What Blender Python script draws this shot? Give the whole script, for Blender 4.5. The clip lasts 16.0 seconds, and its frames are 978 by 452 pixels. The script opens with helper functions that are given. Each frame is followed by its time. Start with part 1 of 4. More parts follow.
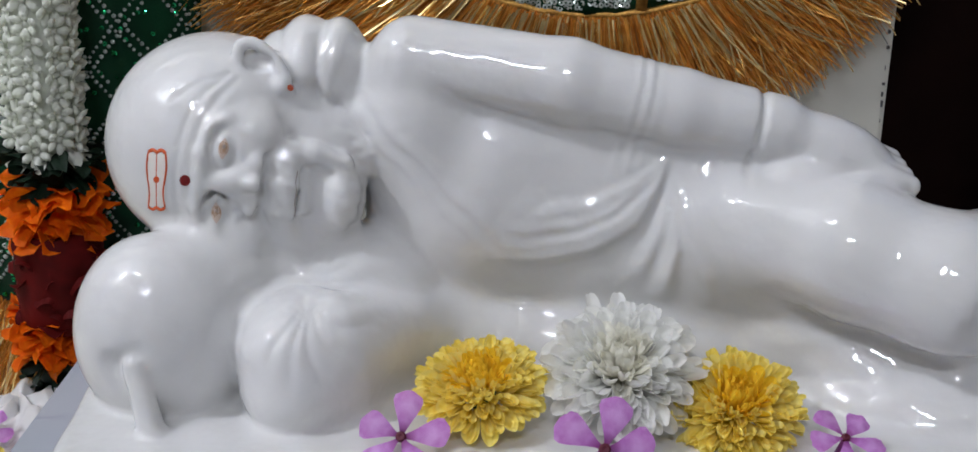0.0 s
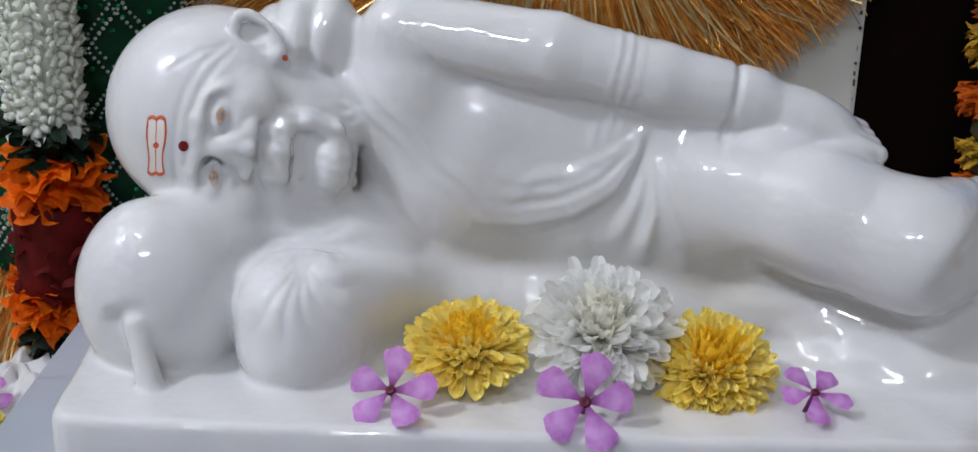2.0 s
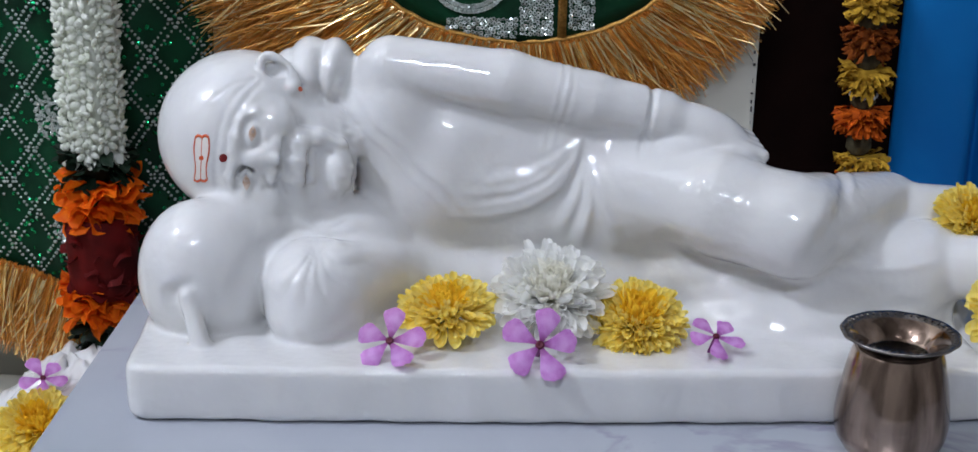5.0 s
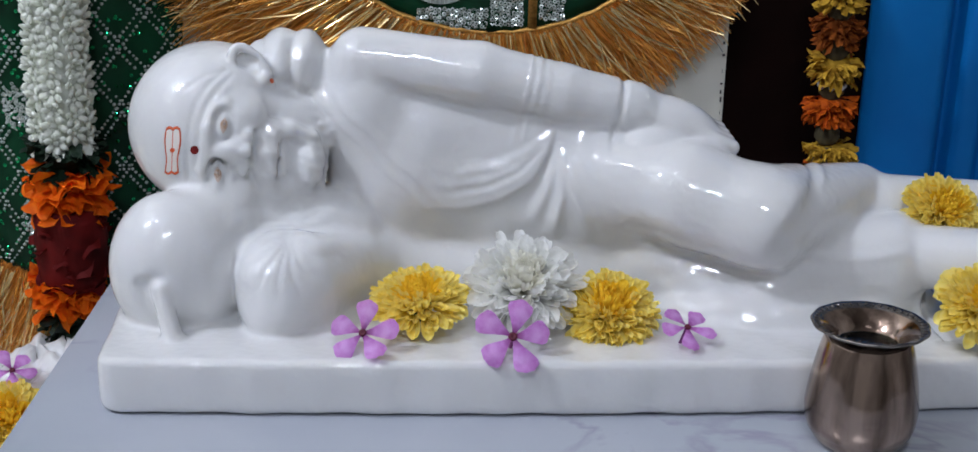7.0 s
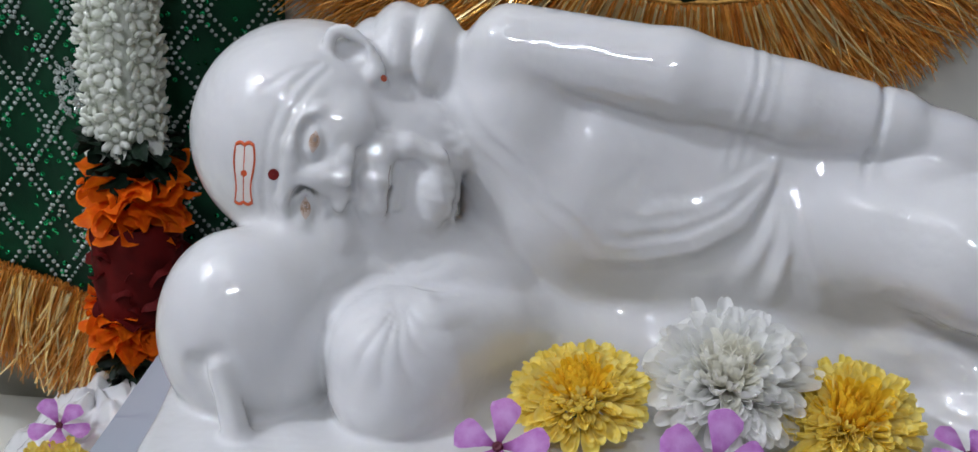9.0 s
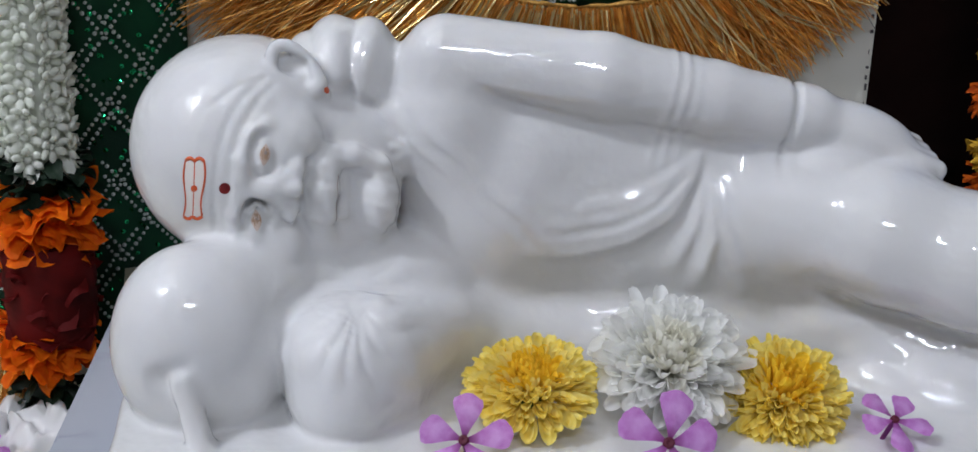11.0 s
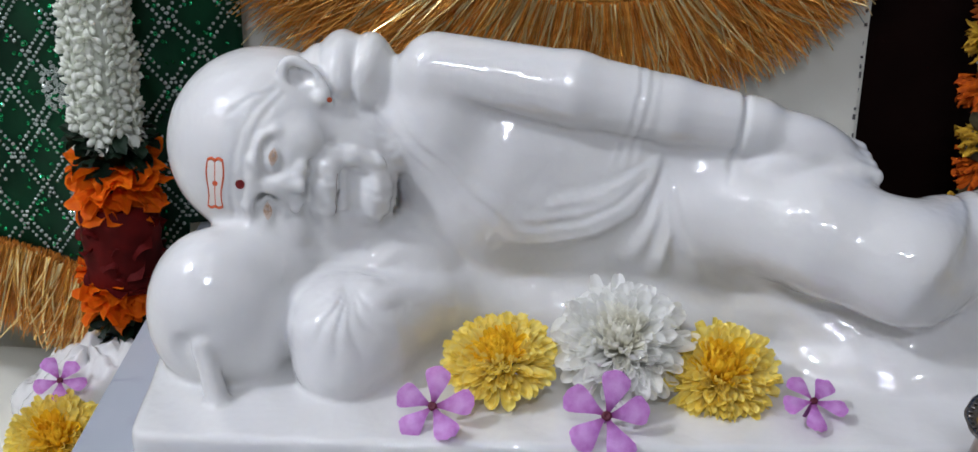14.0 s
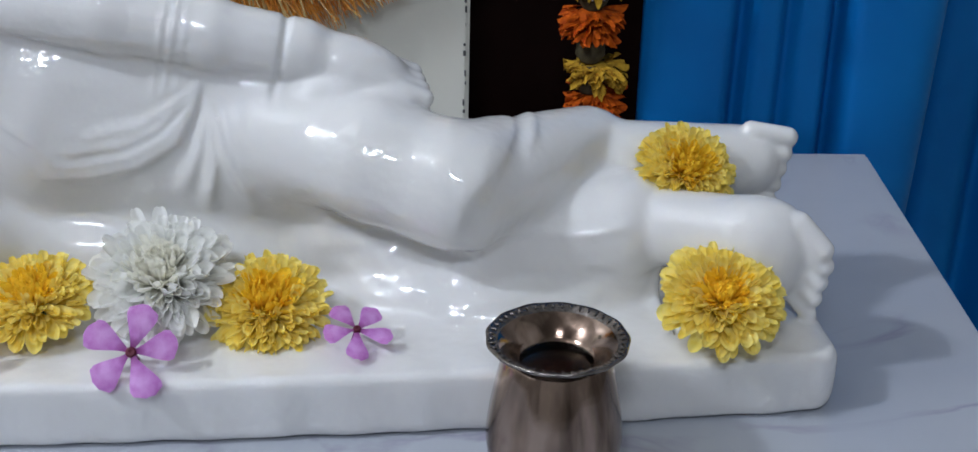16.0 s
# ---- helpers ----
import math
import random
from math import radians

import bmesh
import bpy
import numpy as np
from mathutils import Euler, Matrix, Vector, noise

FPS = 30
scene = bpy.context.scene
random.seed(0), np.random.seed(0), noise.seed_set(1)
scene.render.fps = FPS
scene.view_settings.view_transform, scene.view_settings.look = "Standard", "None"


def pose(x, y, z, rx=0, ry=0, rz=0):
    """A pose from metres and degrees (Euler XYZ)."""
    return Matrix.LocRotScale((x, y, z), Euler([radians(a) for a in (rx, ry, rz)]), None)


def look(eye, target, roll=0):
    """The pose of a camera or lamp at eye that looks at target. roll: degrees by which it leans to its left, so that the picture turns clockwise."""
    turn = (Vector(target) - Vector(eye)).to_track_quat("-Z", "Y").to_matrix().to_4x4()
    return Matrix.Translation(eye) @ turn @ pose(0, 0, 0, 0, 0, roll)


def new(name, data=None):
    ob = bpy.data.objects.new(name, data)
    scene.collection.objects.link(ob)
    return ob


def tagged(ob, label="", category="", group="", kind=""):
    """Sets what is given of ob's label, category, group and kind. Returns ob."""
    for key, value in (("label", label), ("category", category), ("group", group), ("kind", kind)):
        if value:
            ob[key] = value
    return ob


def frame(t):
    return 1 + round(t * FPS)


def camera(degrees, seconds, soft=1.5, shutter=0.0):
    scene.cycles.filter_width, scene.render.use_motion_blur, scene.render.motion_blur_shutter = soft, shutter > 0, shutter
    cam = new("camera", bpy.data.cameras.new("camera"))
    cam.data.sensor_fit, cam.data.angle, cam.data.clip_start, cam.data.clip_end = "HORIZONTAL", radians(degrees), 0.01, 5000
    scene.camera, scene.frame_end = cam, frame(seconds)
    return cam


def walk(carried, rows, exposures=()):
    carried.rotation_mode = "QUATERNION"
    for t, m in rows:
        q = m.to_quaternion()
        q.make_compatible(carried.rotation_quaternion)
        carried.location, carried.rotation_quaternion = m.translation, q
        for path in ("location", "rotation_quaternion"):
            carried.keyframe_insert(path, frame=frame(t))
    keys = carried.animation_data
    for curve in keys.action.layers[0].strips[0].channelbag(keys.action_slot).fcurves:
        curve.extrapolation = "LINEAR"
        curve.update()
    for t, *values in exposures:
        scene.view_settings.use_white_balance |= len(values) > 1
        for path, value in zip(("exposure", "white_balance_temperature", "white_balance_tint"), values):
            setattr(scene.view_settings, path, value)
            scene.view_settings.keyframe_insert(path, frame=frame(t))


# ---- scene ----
cam = camera(36.0, 16.0)
PATH = [
    (0, (0.053, 0.029, 1.029), (-0.07, 1.891, 0.309), 1.3),
    (0.5, (0.044, 0.025, 1.026), (-0.067, 1.887, 0.302), 1.5),
    (1, (0.043, 0.024, 1.025), (-0.061, 1.887, 0.304), 1.6),
    (1.5, (0.046, 0.017, 1.025), (-0.054, 1.881, 0.306), 1.6),
    (2, (0.054, 0.003, 1.025), (-0.047, 1.867, 0.307), 1.7),
    (2.5, (0.075, -0.016, 1.027), (-0.042, 1.85, 0.318), 1.7),
    (3, (0.071, -0.065, 1.035), (-0.044, 1.805, 0.334), 1.8),
    (3.5, (0.056, -0.113, 1.041), (-0.022, 1.771, 0.375), 1.6),
    (4, (0.054, -0.135, 1.042), (0.004, 1.763, 0.413), 1.3),
    (6.5, (0.048, -0.165, 1.052), (0.037, 1.73, 0.412), 1.4),
    (7, (0.048, -0.156, 1.049), (0.06, 1.736, 0.402), 1.5),
    (7.5, (0.044, -0.114, 1.046), (0.054, 1.777, 0.395), 1.3),
    (8, (0.038, -0.048, 1.037), (-0.035, 1.828, 0.347), 0.9),
    (8.5, (0.046, 0.012, 1.026), (-0.167, 1.865, 0.303), 0.8),
    (9, (0.037, 0.053, 1.025), (-0.162, 1.899, 0.281), 1.1),
    (9.2, (0.021, 0.058, 1.032), (-0.123, 1.908, 0.286), 1.6),
    (11.3, (-0.014, 0.026, 1.033), (0.062, 1.882, 0.292), 1.5),
    (11.5, (-0.006, 0.022, 1.038), (-0.012, 1.875, 0.286), 0.6),
    (12, (0.018, 0.017, 1.042), (-0.106, 1.857, 0.268), 0.1),
    (12.5, (0.052, 0.006, 1.054), (-0.077, 1.815, 0.212), 0.8),
    (13, (0.057, -0.007, 1.072), (-0.071, 1.759, 0.142), 0.9),
    (13.5, (0.054, -0.013, 1.093), (-0.084, 1.751, 0.162), 0.9),
    (14, (0.055, -0.022, 1.105), (-0.08, 1.765, 0.216), 0.3),
    (14.5, (0.082, -0.02, 1.103), (0.033, 1.768, 0.208), 0.3),
    (15, (0.126, -0.024, 1.093), (0.18, 1.769, 0.208), 0.7),
    (15.5, (0.16, -0.02, 1.087), (0.246, 1.775, 0.208), 1.0),
    (16, (0.173, -0.009, 1.069), (0.244, 1.784, 0.186), 1.3),
]
walk(cam, [(t, look(eye, target, roll)) for t, eye, target, roll in PATH],
     [(0.0, -0.17, 6800, 10), (2.0, -0.12, 6650, 10), (4.0, -0.03, 6450, 10), (7.0, -0.06, 6400, 10), (8.5, -0.2, 6600, 10), (11.5, -0.16, 6600, 10), (13.5, -0.26, 6650, 10), (14.0, -0.06, 6650, 10), (14.5, -0.05, 6550, 9), (16.0, 0.0, 6450, 7)])


# ---- world and lights ----
world = bpy.data.worlds.new("room_dim")
world.use_nodes = True
world.node_tree.nodes["Background"].inputs[0].default_value = (0.85, 0.93, 1.0, 1)
world.node_tree.nodes["Background"].inputs[1].default_value = 0.05
scene.world = world


def bulb(place, size, watts, colour, label):
    data = bpy.data.lights.new("room_lamp", "POINT")
    data.shadow_soft_size, data.energy, data.color = size, watts, colour
    ob = new("room_lamp", data)
    ob.location = place
    return tagged(ob, label, "lamp")


COOL = (0.80, 0.855, 1.0)
bulb((-1.10, 0.03, 2.15), 0.06, 52.0, COOL, "cool white wall lamp beside the altar")
bulb((-0.62, -0.20, 2.42), 0.045, 3.0, COOL, "cool white ceiling lamp over the altar")
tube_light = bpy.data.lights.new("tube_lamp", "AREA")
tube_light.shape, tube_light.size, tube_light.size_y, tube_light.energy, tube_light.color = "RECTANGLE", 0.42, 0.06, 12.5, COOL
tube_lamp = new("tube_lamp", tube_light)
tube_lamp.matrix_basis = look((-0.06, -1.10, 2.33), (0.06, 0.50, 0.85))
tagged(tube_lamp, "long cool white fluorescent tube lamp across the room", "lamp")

# ---- materials ----
def material(name, colour, rough=0.5, metal=0.0, second=None, scale=60.0, bump=0.0, bump_scale=300.0, coat=0.0,
             sub=0.0, spread=0.0, sheen=0.0, detail=4.0, thin=0.0, spec=0.5, bump_detail=3.0):
    """A surface with a base colour, a second colour mixed in by noise, fine bump and a random shift of each piece."""
    mat = bpy.data.materials.new(name)
    mat.use_nodes = True
    tree = mat.node_tree
    bsdf = tree.nodes["Principled BSDF"]
    bsdf.inputs["Roughness"].default_value = rough
    bsdf.inputs["Metallic"].default_value = metal
    bsdf.inputs["Coat Weight"].default_value = coat
    bsdf.inputs["Coat Roughness"].default_value = 0.04
    bsdf.inputs["Sheen Weight"].default_value = sheen
    bsdf.inputs["Specular IOR Level"].default_value = spec
    if sub:
        bsdf.inputs["Subsurface Weight"].default_value = sub
        bsdf.inputs["Subsurface Radius"].default_value = (1.0, 0.85, 0.65)
        bsdf.inputs["Subsurface Scale"].default_value = 0.006
    place = tree.nodes.new("ShaderNodeTexCoord")
    grain = tree.nodes.new("ShaderNodeTexNoise")
    grain.inputs["Scale"].default_value, grain.inputs["Detail"].default_value = scale, detail
    tree.links.new(place.outputs["Object"], grain.inputs["Vector"])
    mix = tree.nodes.new("ShaderNodeMix")
    mix.data_type = "RGBA"
    mix.inputs[6].default_value = (*colour, 1)
    mix.inputs[7].default_value = (*(second or [c * 0.8 for c in colour]), 1)
    ramp = tree.nodes.new("ShaderNodeMapRange")
    ramp.inputs["From Min"].default_value, ramp.inputs["From Max"].default_value = 0.38, 0.66
    tree.links.new(grain.outputs["Fac"], ramp.inputs["Value"])
    tree.links.new(ramp.outputs["Result"], mix.inputs["Factor"])
    out = mix.outputs[2]
    if spread:
        info = tree.nodes.new("ShaderNodeObjectInfo")
        shift = tree.nodes.new("ShaderNodeMapRange")
        shift.inputs["To Min"].default_value, shift.inputs["To Max"].default_value = 1 - spread, 1 + spread
        tree.links.new(info.outputs["Random"], shift.inputs["Value"])
        hsv = tree.nodes.new("ShaderNodeHueSaturation")
        tree.links.new(shift.outputs["Result"], hsv.inputs["Value"])
        tree.links.new(out, hsv.inputs["Color"])
        out = hsv.outputs["Color"]
    tree.links.new(out, bsdf.inputs["Base Color"])
    if thin:
        glow = tree.nodes.new("ShaderNodeBsdfTranslucent")
        both = tree.nodes.new("ShaderNodeMixShader")
        both.inputs[0].default_value = thin
        tree.links.new(out, glow.inputs["Color"])
        tree.links.new(bsdf.outputs[0], both.inputs[1])
        tree.links.new(glow.outputs[0], both.inputs[2])
        tree.links.new(both.outputs[0], tree.nodes["Material Output"].inputs["Surface"])
    if bump:
        fine = tree.nodes.new("ShaderNodeTexNoise")
        fine.inputs["Scale"].default_value, fine.inputs["Detail"].default_value = bump_scale, bump_detail
        tree.links.new(place.outputs["Object"], fine.inputs["Vector"])
        relief = tree.nodes.new("ShaderNodeBump")
        relief.inputs["Strength"].default_value, relief.inputs["Distance"].default_value = bump, 0.001
        tree.links.new(fine.outputs["Fac"], relief.inputs["Height"])
        tree.links.new(relief.outputs["Normal"], bsdf.inputs["Normal"])
    return mat


MARBLE = material("polished_white_marble", (0.73, 0.73, 0.725), 0.025, second=(0.70, 0.70, 0.685), scale=18, sub=0.15, bump=0.30, bump_scale=230, bump_detail=0.6, spec=0.9)
EYE_PAINT = material("eye_tint_paint", (0.66, 0.55, 0.47), 0.25, second=(0.55, 0.42, 0.34), scale=700)
VERMILION = material("vermilion_paint", (0.72, 0.09, 0.02), 0.45, second=(0.6, 0.12, 0.03), scale=900)
MAROON = material("maroon_paint", (0.22, 0.01, 0.01), 0.35, second=(0.12, 0.005, 0.005), scale=900)
BROWN_PAINT = material("brown_paint", (0.34, 0.21, 0.13), 0.4, second=(0.42, 0.26, 0.16), scale=900)
CREAM_PAINT = material("cream_paint", (0.80, 0.72, 0.66), 0.3, second=(0.78, 0.74, 0.68), scale=500)
PUPIL_AND_CREASE = material("pupil_paint_crease_shade", (0.34, 0.28, 0.25), 0.4)
STEEL = material("silver_plated_brass", (0.48, 0.36, 0.29), 0.14, 1.0, second=(0.13, 0.09, 0.068), scale=55, bump=0.06, bump_scale=220)
# dark upright streaks in the metal's colour stand in for reflections
reflection_streaks = STEEL.node_tree.nodes.new("ShaderNodeMapping")
reflection_streaks.inputs["Scale"].default_value = (1.6, 1.6, 0.22)
for noise_node in [n for n in STEEL.node_tree.nodes if n.type == "TEX_NOISE"][:1]:
    STEEL.node_tree.links.new(noise_node.inputs["Vector"].links[0].from_socket, reflection_streaks.inputs["Vector"])
    STEEL.node_tree.links.new(reflection_streaks.outputs["Vector"], noise_node.inputs["Vector"])
YELLOW = material("yellow_petal", (1.0, 0.82, 0.17), 0.55, second=(1.0, 0.89, 0.34), scale=3, spread=0.05, thin=0.45, spec=0.06)
YELLOW_HEART = material("deep_yellow_petal", (0.99, 0.71, 0.05), 0.55, second=(0.99, 0.77, 0.10), scale=3, spread=0.05, thin=0.45, spec=0.06)
WHITE_PETAL = material("white_petal", (1.0, 1.0, 0.985), 0.5, second=(0.96, 0.96, 0.92), scale=3, spread=0.03, thin=0.5, spec=0.1)
WHITE_HEART = material("ivory_petal", (1.0, 0.99, 0.93), 0.5, second=(0.99, 0.97, 0.85), scale=3, spread=0.03, thin=0.5, spec=0.1)
VIOLET = material("violet_petal", (0.56, 0.21, 0.60), 0.5, second=(0.72, 0.40, 0.78), scale=2.5, spread=0.08, bump=0.3, bump_scale=9, thin=0.3)
tree = VIOLET.node_tree
along = tree.nodes.new("ShaderNodeSeparateXYZ")
tree.links.new(tree.nodes["Texture Coordinate"].outputs["Object"], along.inputs[0])
tint = tree.nodes.new("ShaderNodeValToRGB")
tint.color_ramp.elements[0].position, tint.color_ramp.elements[0].color = 0.08, (0.30, 0.02, 0.22, 1)
tint.color_ramp.elements[1].position, tint.color_ramp.elements[1].color = 1.0, (1.0, 1.0, 1.0, 1)
middle = tint.color_ramp.elements.new(0.32)
middle.color = (0.78, 0.62, 0.80, 1)
tree.links.new(along.outputs["X"], tint.inputs["Fac"])
blend = tree.nodes.new("ShaderNodeMix")
blend.data_type, blend.blend_type = "RGBA", "MULTIPLY"
blend.inputs["Factor"].default_value = 1.0
socket = tree.nodes["Principled BSDF"].inputs["Base Color"].links[0].from_socket
tree.links.new(socket, blend.inputs[6])
tree.links.new(tint.outputs["Color"], blend.inputs[7])
tree.links.new(blend.outputs[2], tree.nodes["Principled BSDF"].inputs["Base Color"])
VIOLET_EYE = material("crimson_flower_eye", (0.10, 0.002, 0.02), 0.6)
DARK_SILVER = material("blackened_silver", (0.26, 0.235, 0.22), 0.22, 1.0, second=(0.12, 0.11, 0.105), scale=160, bump=0.5, bump_scale=700)
GREEN_STEM = material("green_stem", (0.10, 0.20, 0.04), 0.6)

# ---- builders ----
def mesh_of(name, bm, mat, smooth=True):
    me = bpy.data.meshes.new(name)
    bm.to_mesh(me)
    bm.free()
    me.materials.append(mat)
    if smooth:
        me.polygons.foreach_set("use_smooth", [True] * len(me.polygons))
    return me


def part(name, bm, mat, parent=None, label="", smooth=True):
    ob = new(name, mesh_of(name, bm, mat, smooth))
    ob.parent = parent
    return tagged(ob, label)


def thing(name, m, label, category, group=""):
    ob = new(name)
    ob.empty_display_size = 0.02
    ob.matrix_basis = m
    return tagged(ob, label, category, group)


def block(low, high, bevel=0.0, segments=2):
    bm = bmesh.new()
    bmesh.ops.create_cube(bm, size=1)
    size, mid = [h - l for l, h in zip(low, high)], [(l + h) / 2 for l, h in zip(low, high)]
    for v in bm.verts:
        v.co = [c * s + m for c, s, m in zip(v.co, size, mid)]
    if bevel:
        bmesh.ops.bevel(bm, geom=bm.edges[:], offset=bevel, segments=segments, affect="EDGES")
    return bm


def lathe(profile, steps=64):
    """A turned body from (radius, height) pairs."""
    bm = bmesh.new()
    rings = [[bm.verts.new((r * math.cos(a), r * math.sin(a), h)) for a in (2 * math.pi * i / steps for i in range(steps))] for r, h in profile]
    for low, high in zip(rings, rings[1:]):
        for i in range(steps):
            bm.faces.new((low[i], low[(i + 1) % steps], high[(i + 1) % steps], high[i]))
    return bm


def sheet(us, vs, at):
    """A grid of faces; at(u, v) gives each corner."""
    bm = bmesh.new()
    rows = [[bm.verts.new(at(u, v)) for u in us] for v in vs]
    for a, b in zip(rows, rows[1:]):
        for i in range(len(us) - 1):
            bm.faces.new((a[i], a[i + 1], b[i + 1], b[i]))
    return bm


# ---- room ----
PLASTER = material("grey_beige_wall_paint", (0.50, 0.49, 0.468), 0.8, second=(0.455, 0.446, 0.426), scale=3, bump=0.1, bump_scale=90)
TILE = material("grey_floor_tile", (0.33, 0.315, 0.295), 0.35, second=(0.29, 0.275, 0.255), scale=6)
for name, low, high, mat in (
    ("floor", (-1.45, -2.35, -0.1), (1.75, 1.15, 0.0), TILE),
    ("ceiling", (-1.45, -2.35, 2.7), (1.75, 1.15, 2.8), PLASTER),
    ("wall_north", (-1.3, 1.0, 0.0), (1.6, 1.15, 2.7), PLASTER),
    ("wall_south", (-1.3, -2.35, 0.0), (1.6, -2.2, 2.7), PLASTER),
    ("wall_west", (-1.45, -2.35, 0.0), (-1.3, 1.15, 2.7), PLASTER),
    ("wall_east", (1.6, -2.35, 0.0), (1.75, 1.15, 2.7), PLASTER),
):
    tagged(part(name, block(low, high), mat, smooth=False), "plain grey-beige painted " + name.split("_")[0], name.split("_")[0], kind="structure")

# ---- table with a marble top ----
TABLE_TOP = material("grey_veined_marble", (0.43, 0.455, 0.50), 0.22, second=(0.39, 0.42, 0.475), scale=9, bump=0.02, bump_scale=120)


def veins(mat, colour, scale, width):
    """Adds thin wandering veins to a marble's base colour."""
    tree = mat.node_tree
    bsdf = tree.nodes["Principled BSDF"]
    old = bsdf.inputs["Base Color"].links[0].from_socket
    place = tree.nodes.new("ShaderNodeTexCoord")
    warp = tree.nodes.new("ShaderNodeTexNoise")
    warp.inputs["Scale"].default_value, warp.inputs["Detail"].default_value = scale, 6
    warp.inputs["Distortion"].default_value = 1.2
    tree.links.new(place.outputs["Object"], warp.inputs["Vector"])
    off = tree.nodes.new("ShaderNodeMath")
    off.operation = "SUBTRACT"
    off.inputs[1].default_value = 0.5
    tree.links.new(warp.outputs["Fac"], off.inputs[0])
    size = tree.nodes.new("ShaderNodeMath")
    size.operation = "ABSOLUTE"
    tree.links.new(off.outputs[0], size.inputs[0])
    line = tree.nodes.new("ShaderNodeMapRange")
    line.inputs["From Min"].default_value, line.inputs["From Max"].default_value = 0.0, width
    line.inputs["To Min"].default_value, line.inputs["To Max"].default_value = 1.0, 0.0
    tree.links.new(size.outputs[0], line.inputs["Value"])
    patch = tree.nodes.new("ShaderNodeTexNoise")
    patch.inputs["Scale"].default_value = scale * 1.6
    tree.links.new(place.outputs["Object"], patch.inputs["Vector"])
    part_way = tree.nodes.new("ShaderNodeMapRange")
    part_way.inputs["From Min"].default_value, part_way.inputs["From Max"].default_value = 0.48, 0.66
    tree.links.new(patch.outputs["Fac"], part_way.inputs["Value"])
    both = tree.nodes.new("ShaderNodeMath")
    both.operation = "MULTIPLY"
    tree.links.new(line.outputs[0], both.inputs[0])
    tree.links.new(part_way.outputs[0], both.inputs[1])
    mix = tree.nodes.new("ShaderNodeMix")
    mix.data_type = "RGBA"
    tree.links.new(both.outputs[0], mix.inputs["Factor"])
    tree.links.new(old, mix.inputs[6])
    mix.inputs[7].default_value = (*colour, 1)
    tree.links.new(mix.outputs[2], bsdf.inputs["Base Color"])


veins(TABLE_TOP, (0.27, 0.265, 0.34), 6.0, 0.022)
TABLE_BODY = material("pale_laminate", (0.5, 0.5, 0.5), 0.5)
table = thing("marble_table", pose(0, 0, 0), "low altar table with a polished grey-veined white marble top", "table")
part("tabletop", block((-0.153, 0.27, 0.732), (0.405, 0.730, 0.75), 0.0015), TABLE_TOP, table, "polished white marble slab with grey veins", smooth=False)
part("body", block((-0.140, 0.30, 0.0), (0.392, 0.715, 0.732)), TABLE_BODY, table, smooth=False)

# ---- behind the table ----
CREAM = material("cream_stone", (0.80, 0.79, 0.70), 0.4, second=(0.74, 0.73, 0.64), scale=7, bump=0.03)
DARK_WOOD = material("dark_brown_wood", (0.015, 0.0058, 0.0045), 0.5, second=(0.010, 0.004, 0.0032), scale=20, spec=0.05)
BLUE = material("blue_satin_cloth", (0.0, 0.165, 0.48), 0.6, second=(0.0, 0.135, 0.42), scale=12, spec=0.25, bump=0.1, bump_scale=900)
backing = thing("stone_backing", pose(0, 0, 0), "cream stone slab with a chipped, grey-flecked edge", "slab")
part("slab", block((-0.62, 0.7335, 0.0), (0.1895, 0.755, 1.35), 0.002), CREAM, backing, smooth=False)
part("slab", block((-0.62, 0.7055, 0.7505), (0.1895, 0.7335, 1.35), 0.002), CREAM, backing, smooth=False)
FLECK = material("grey_fleck", (0.10, 0.095, 0.09), 0.8)
rng = random.Random(4)
for i in range(22):
    z = 0.765 + 0.0075 * i + rng.uniform(-0.003, 0.003)
    part("chip", block((0.1862 + rng.uniform(0, 0.0014), 0.7047, z), (0.1870 + rng.uniform(0, 0.0012), 0.7060, z + rng.uniform(0.0010, 0.0035)), 0.0002, 1), FLECK, backing, smooth=False)
panel = thing("dark_panel", pose(0, 0, 0), "very dark brown wooden cabinet side", "panel")
part("board", block((0.12, 0.775, 0.0), (0.40, 0.795, 1.6), 0.002), DARK_WOOD, panel, smooth=False)


def curtain_depth(x, z):
    folds = ((0.334, 0.005, 0.014), (0.357, 0.004, 0.008), (0.384, 0.005, 0.018), (0.462, 0.008, 0.03), (0.50, 0.012, 0.02), (0.56, 0.012, 0.025))
    y = 0.744 + 0.003 * math.sin(x * 60 + 0.6 * math.sin(z * 5)) + 0.002 * math.sin(x * 23 + z * 2)
    for mid, wide, deep in folds:
        y += deep * math.exp(-((x - mid - 0.003 * math.sin(z * 4 + mid * 30)) / wide) ** 2)
    y += 0.20 / (1 + math.exp(-(x - 0.462 - 0.05 * (z - 0.85)) / 0.005))
    return y + 0.012 * math.exp(-(x - 0.281) / 0.004)


curtain = thing("blue_curtain", pose(0, 0, 0), "hanging blue satin curtain with soft vertical folds", "curtain")
hang = part("cloth", sheet([0.282 + 0.001 * i for i in range(320)], [0.02 + 0.05 * j for j in range(32)], lambda x, z: (x, curtain_depth(x, z), z)), BLUE, curtain)
thick = hang.modifiers.new("thickness", "SOLIDIFY")
thick.thickness = 0.0012

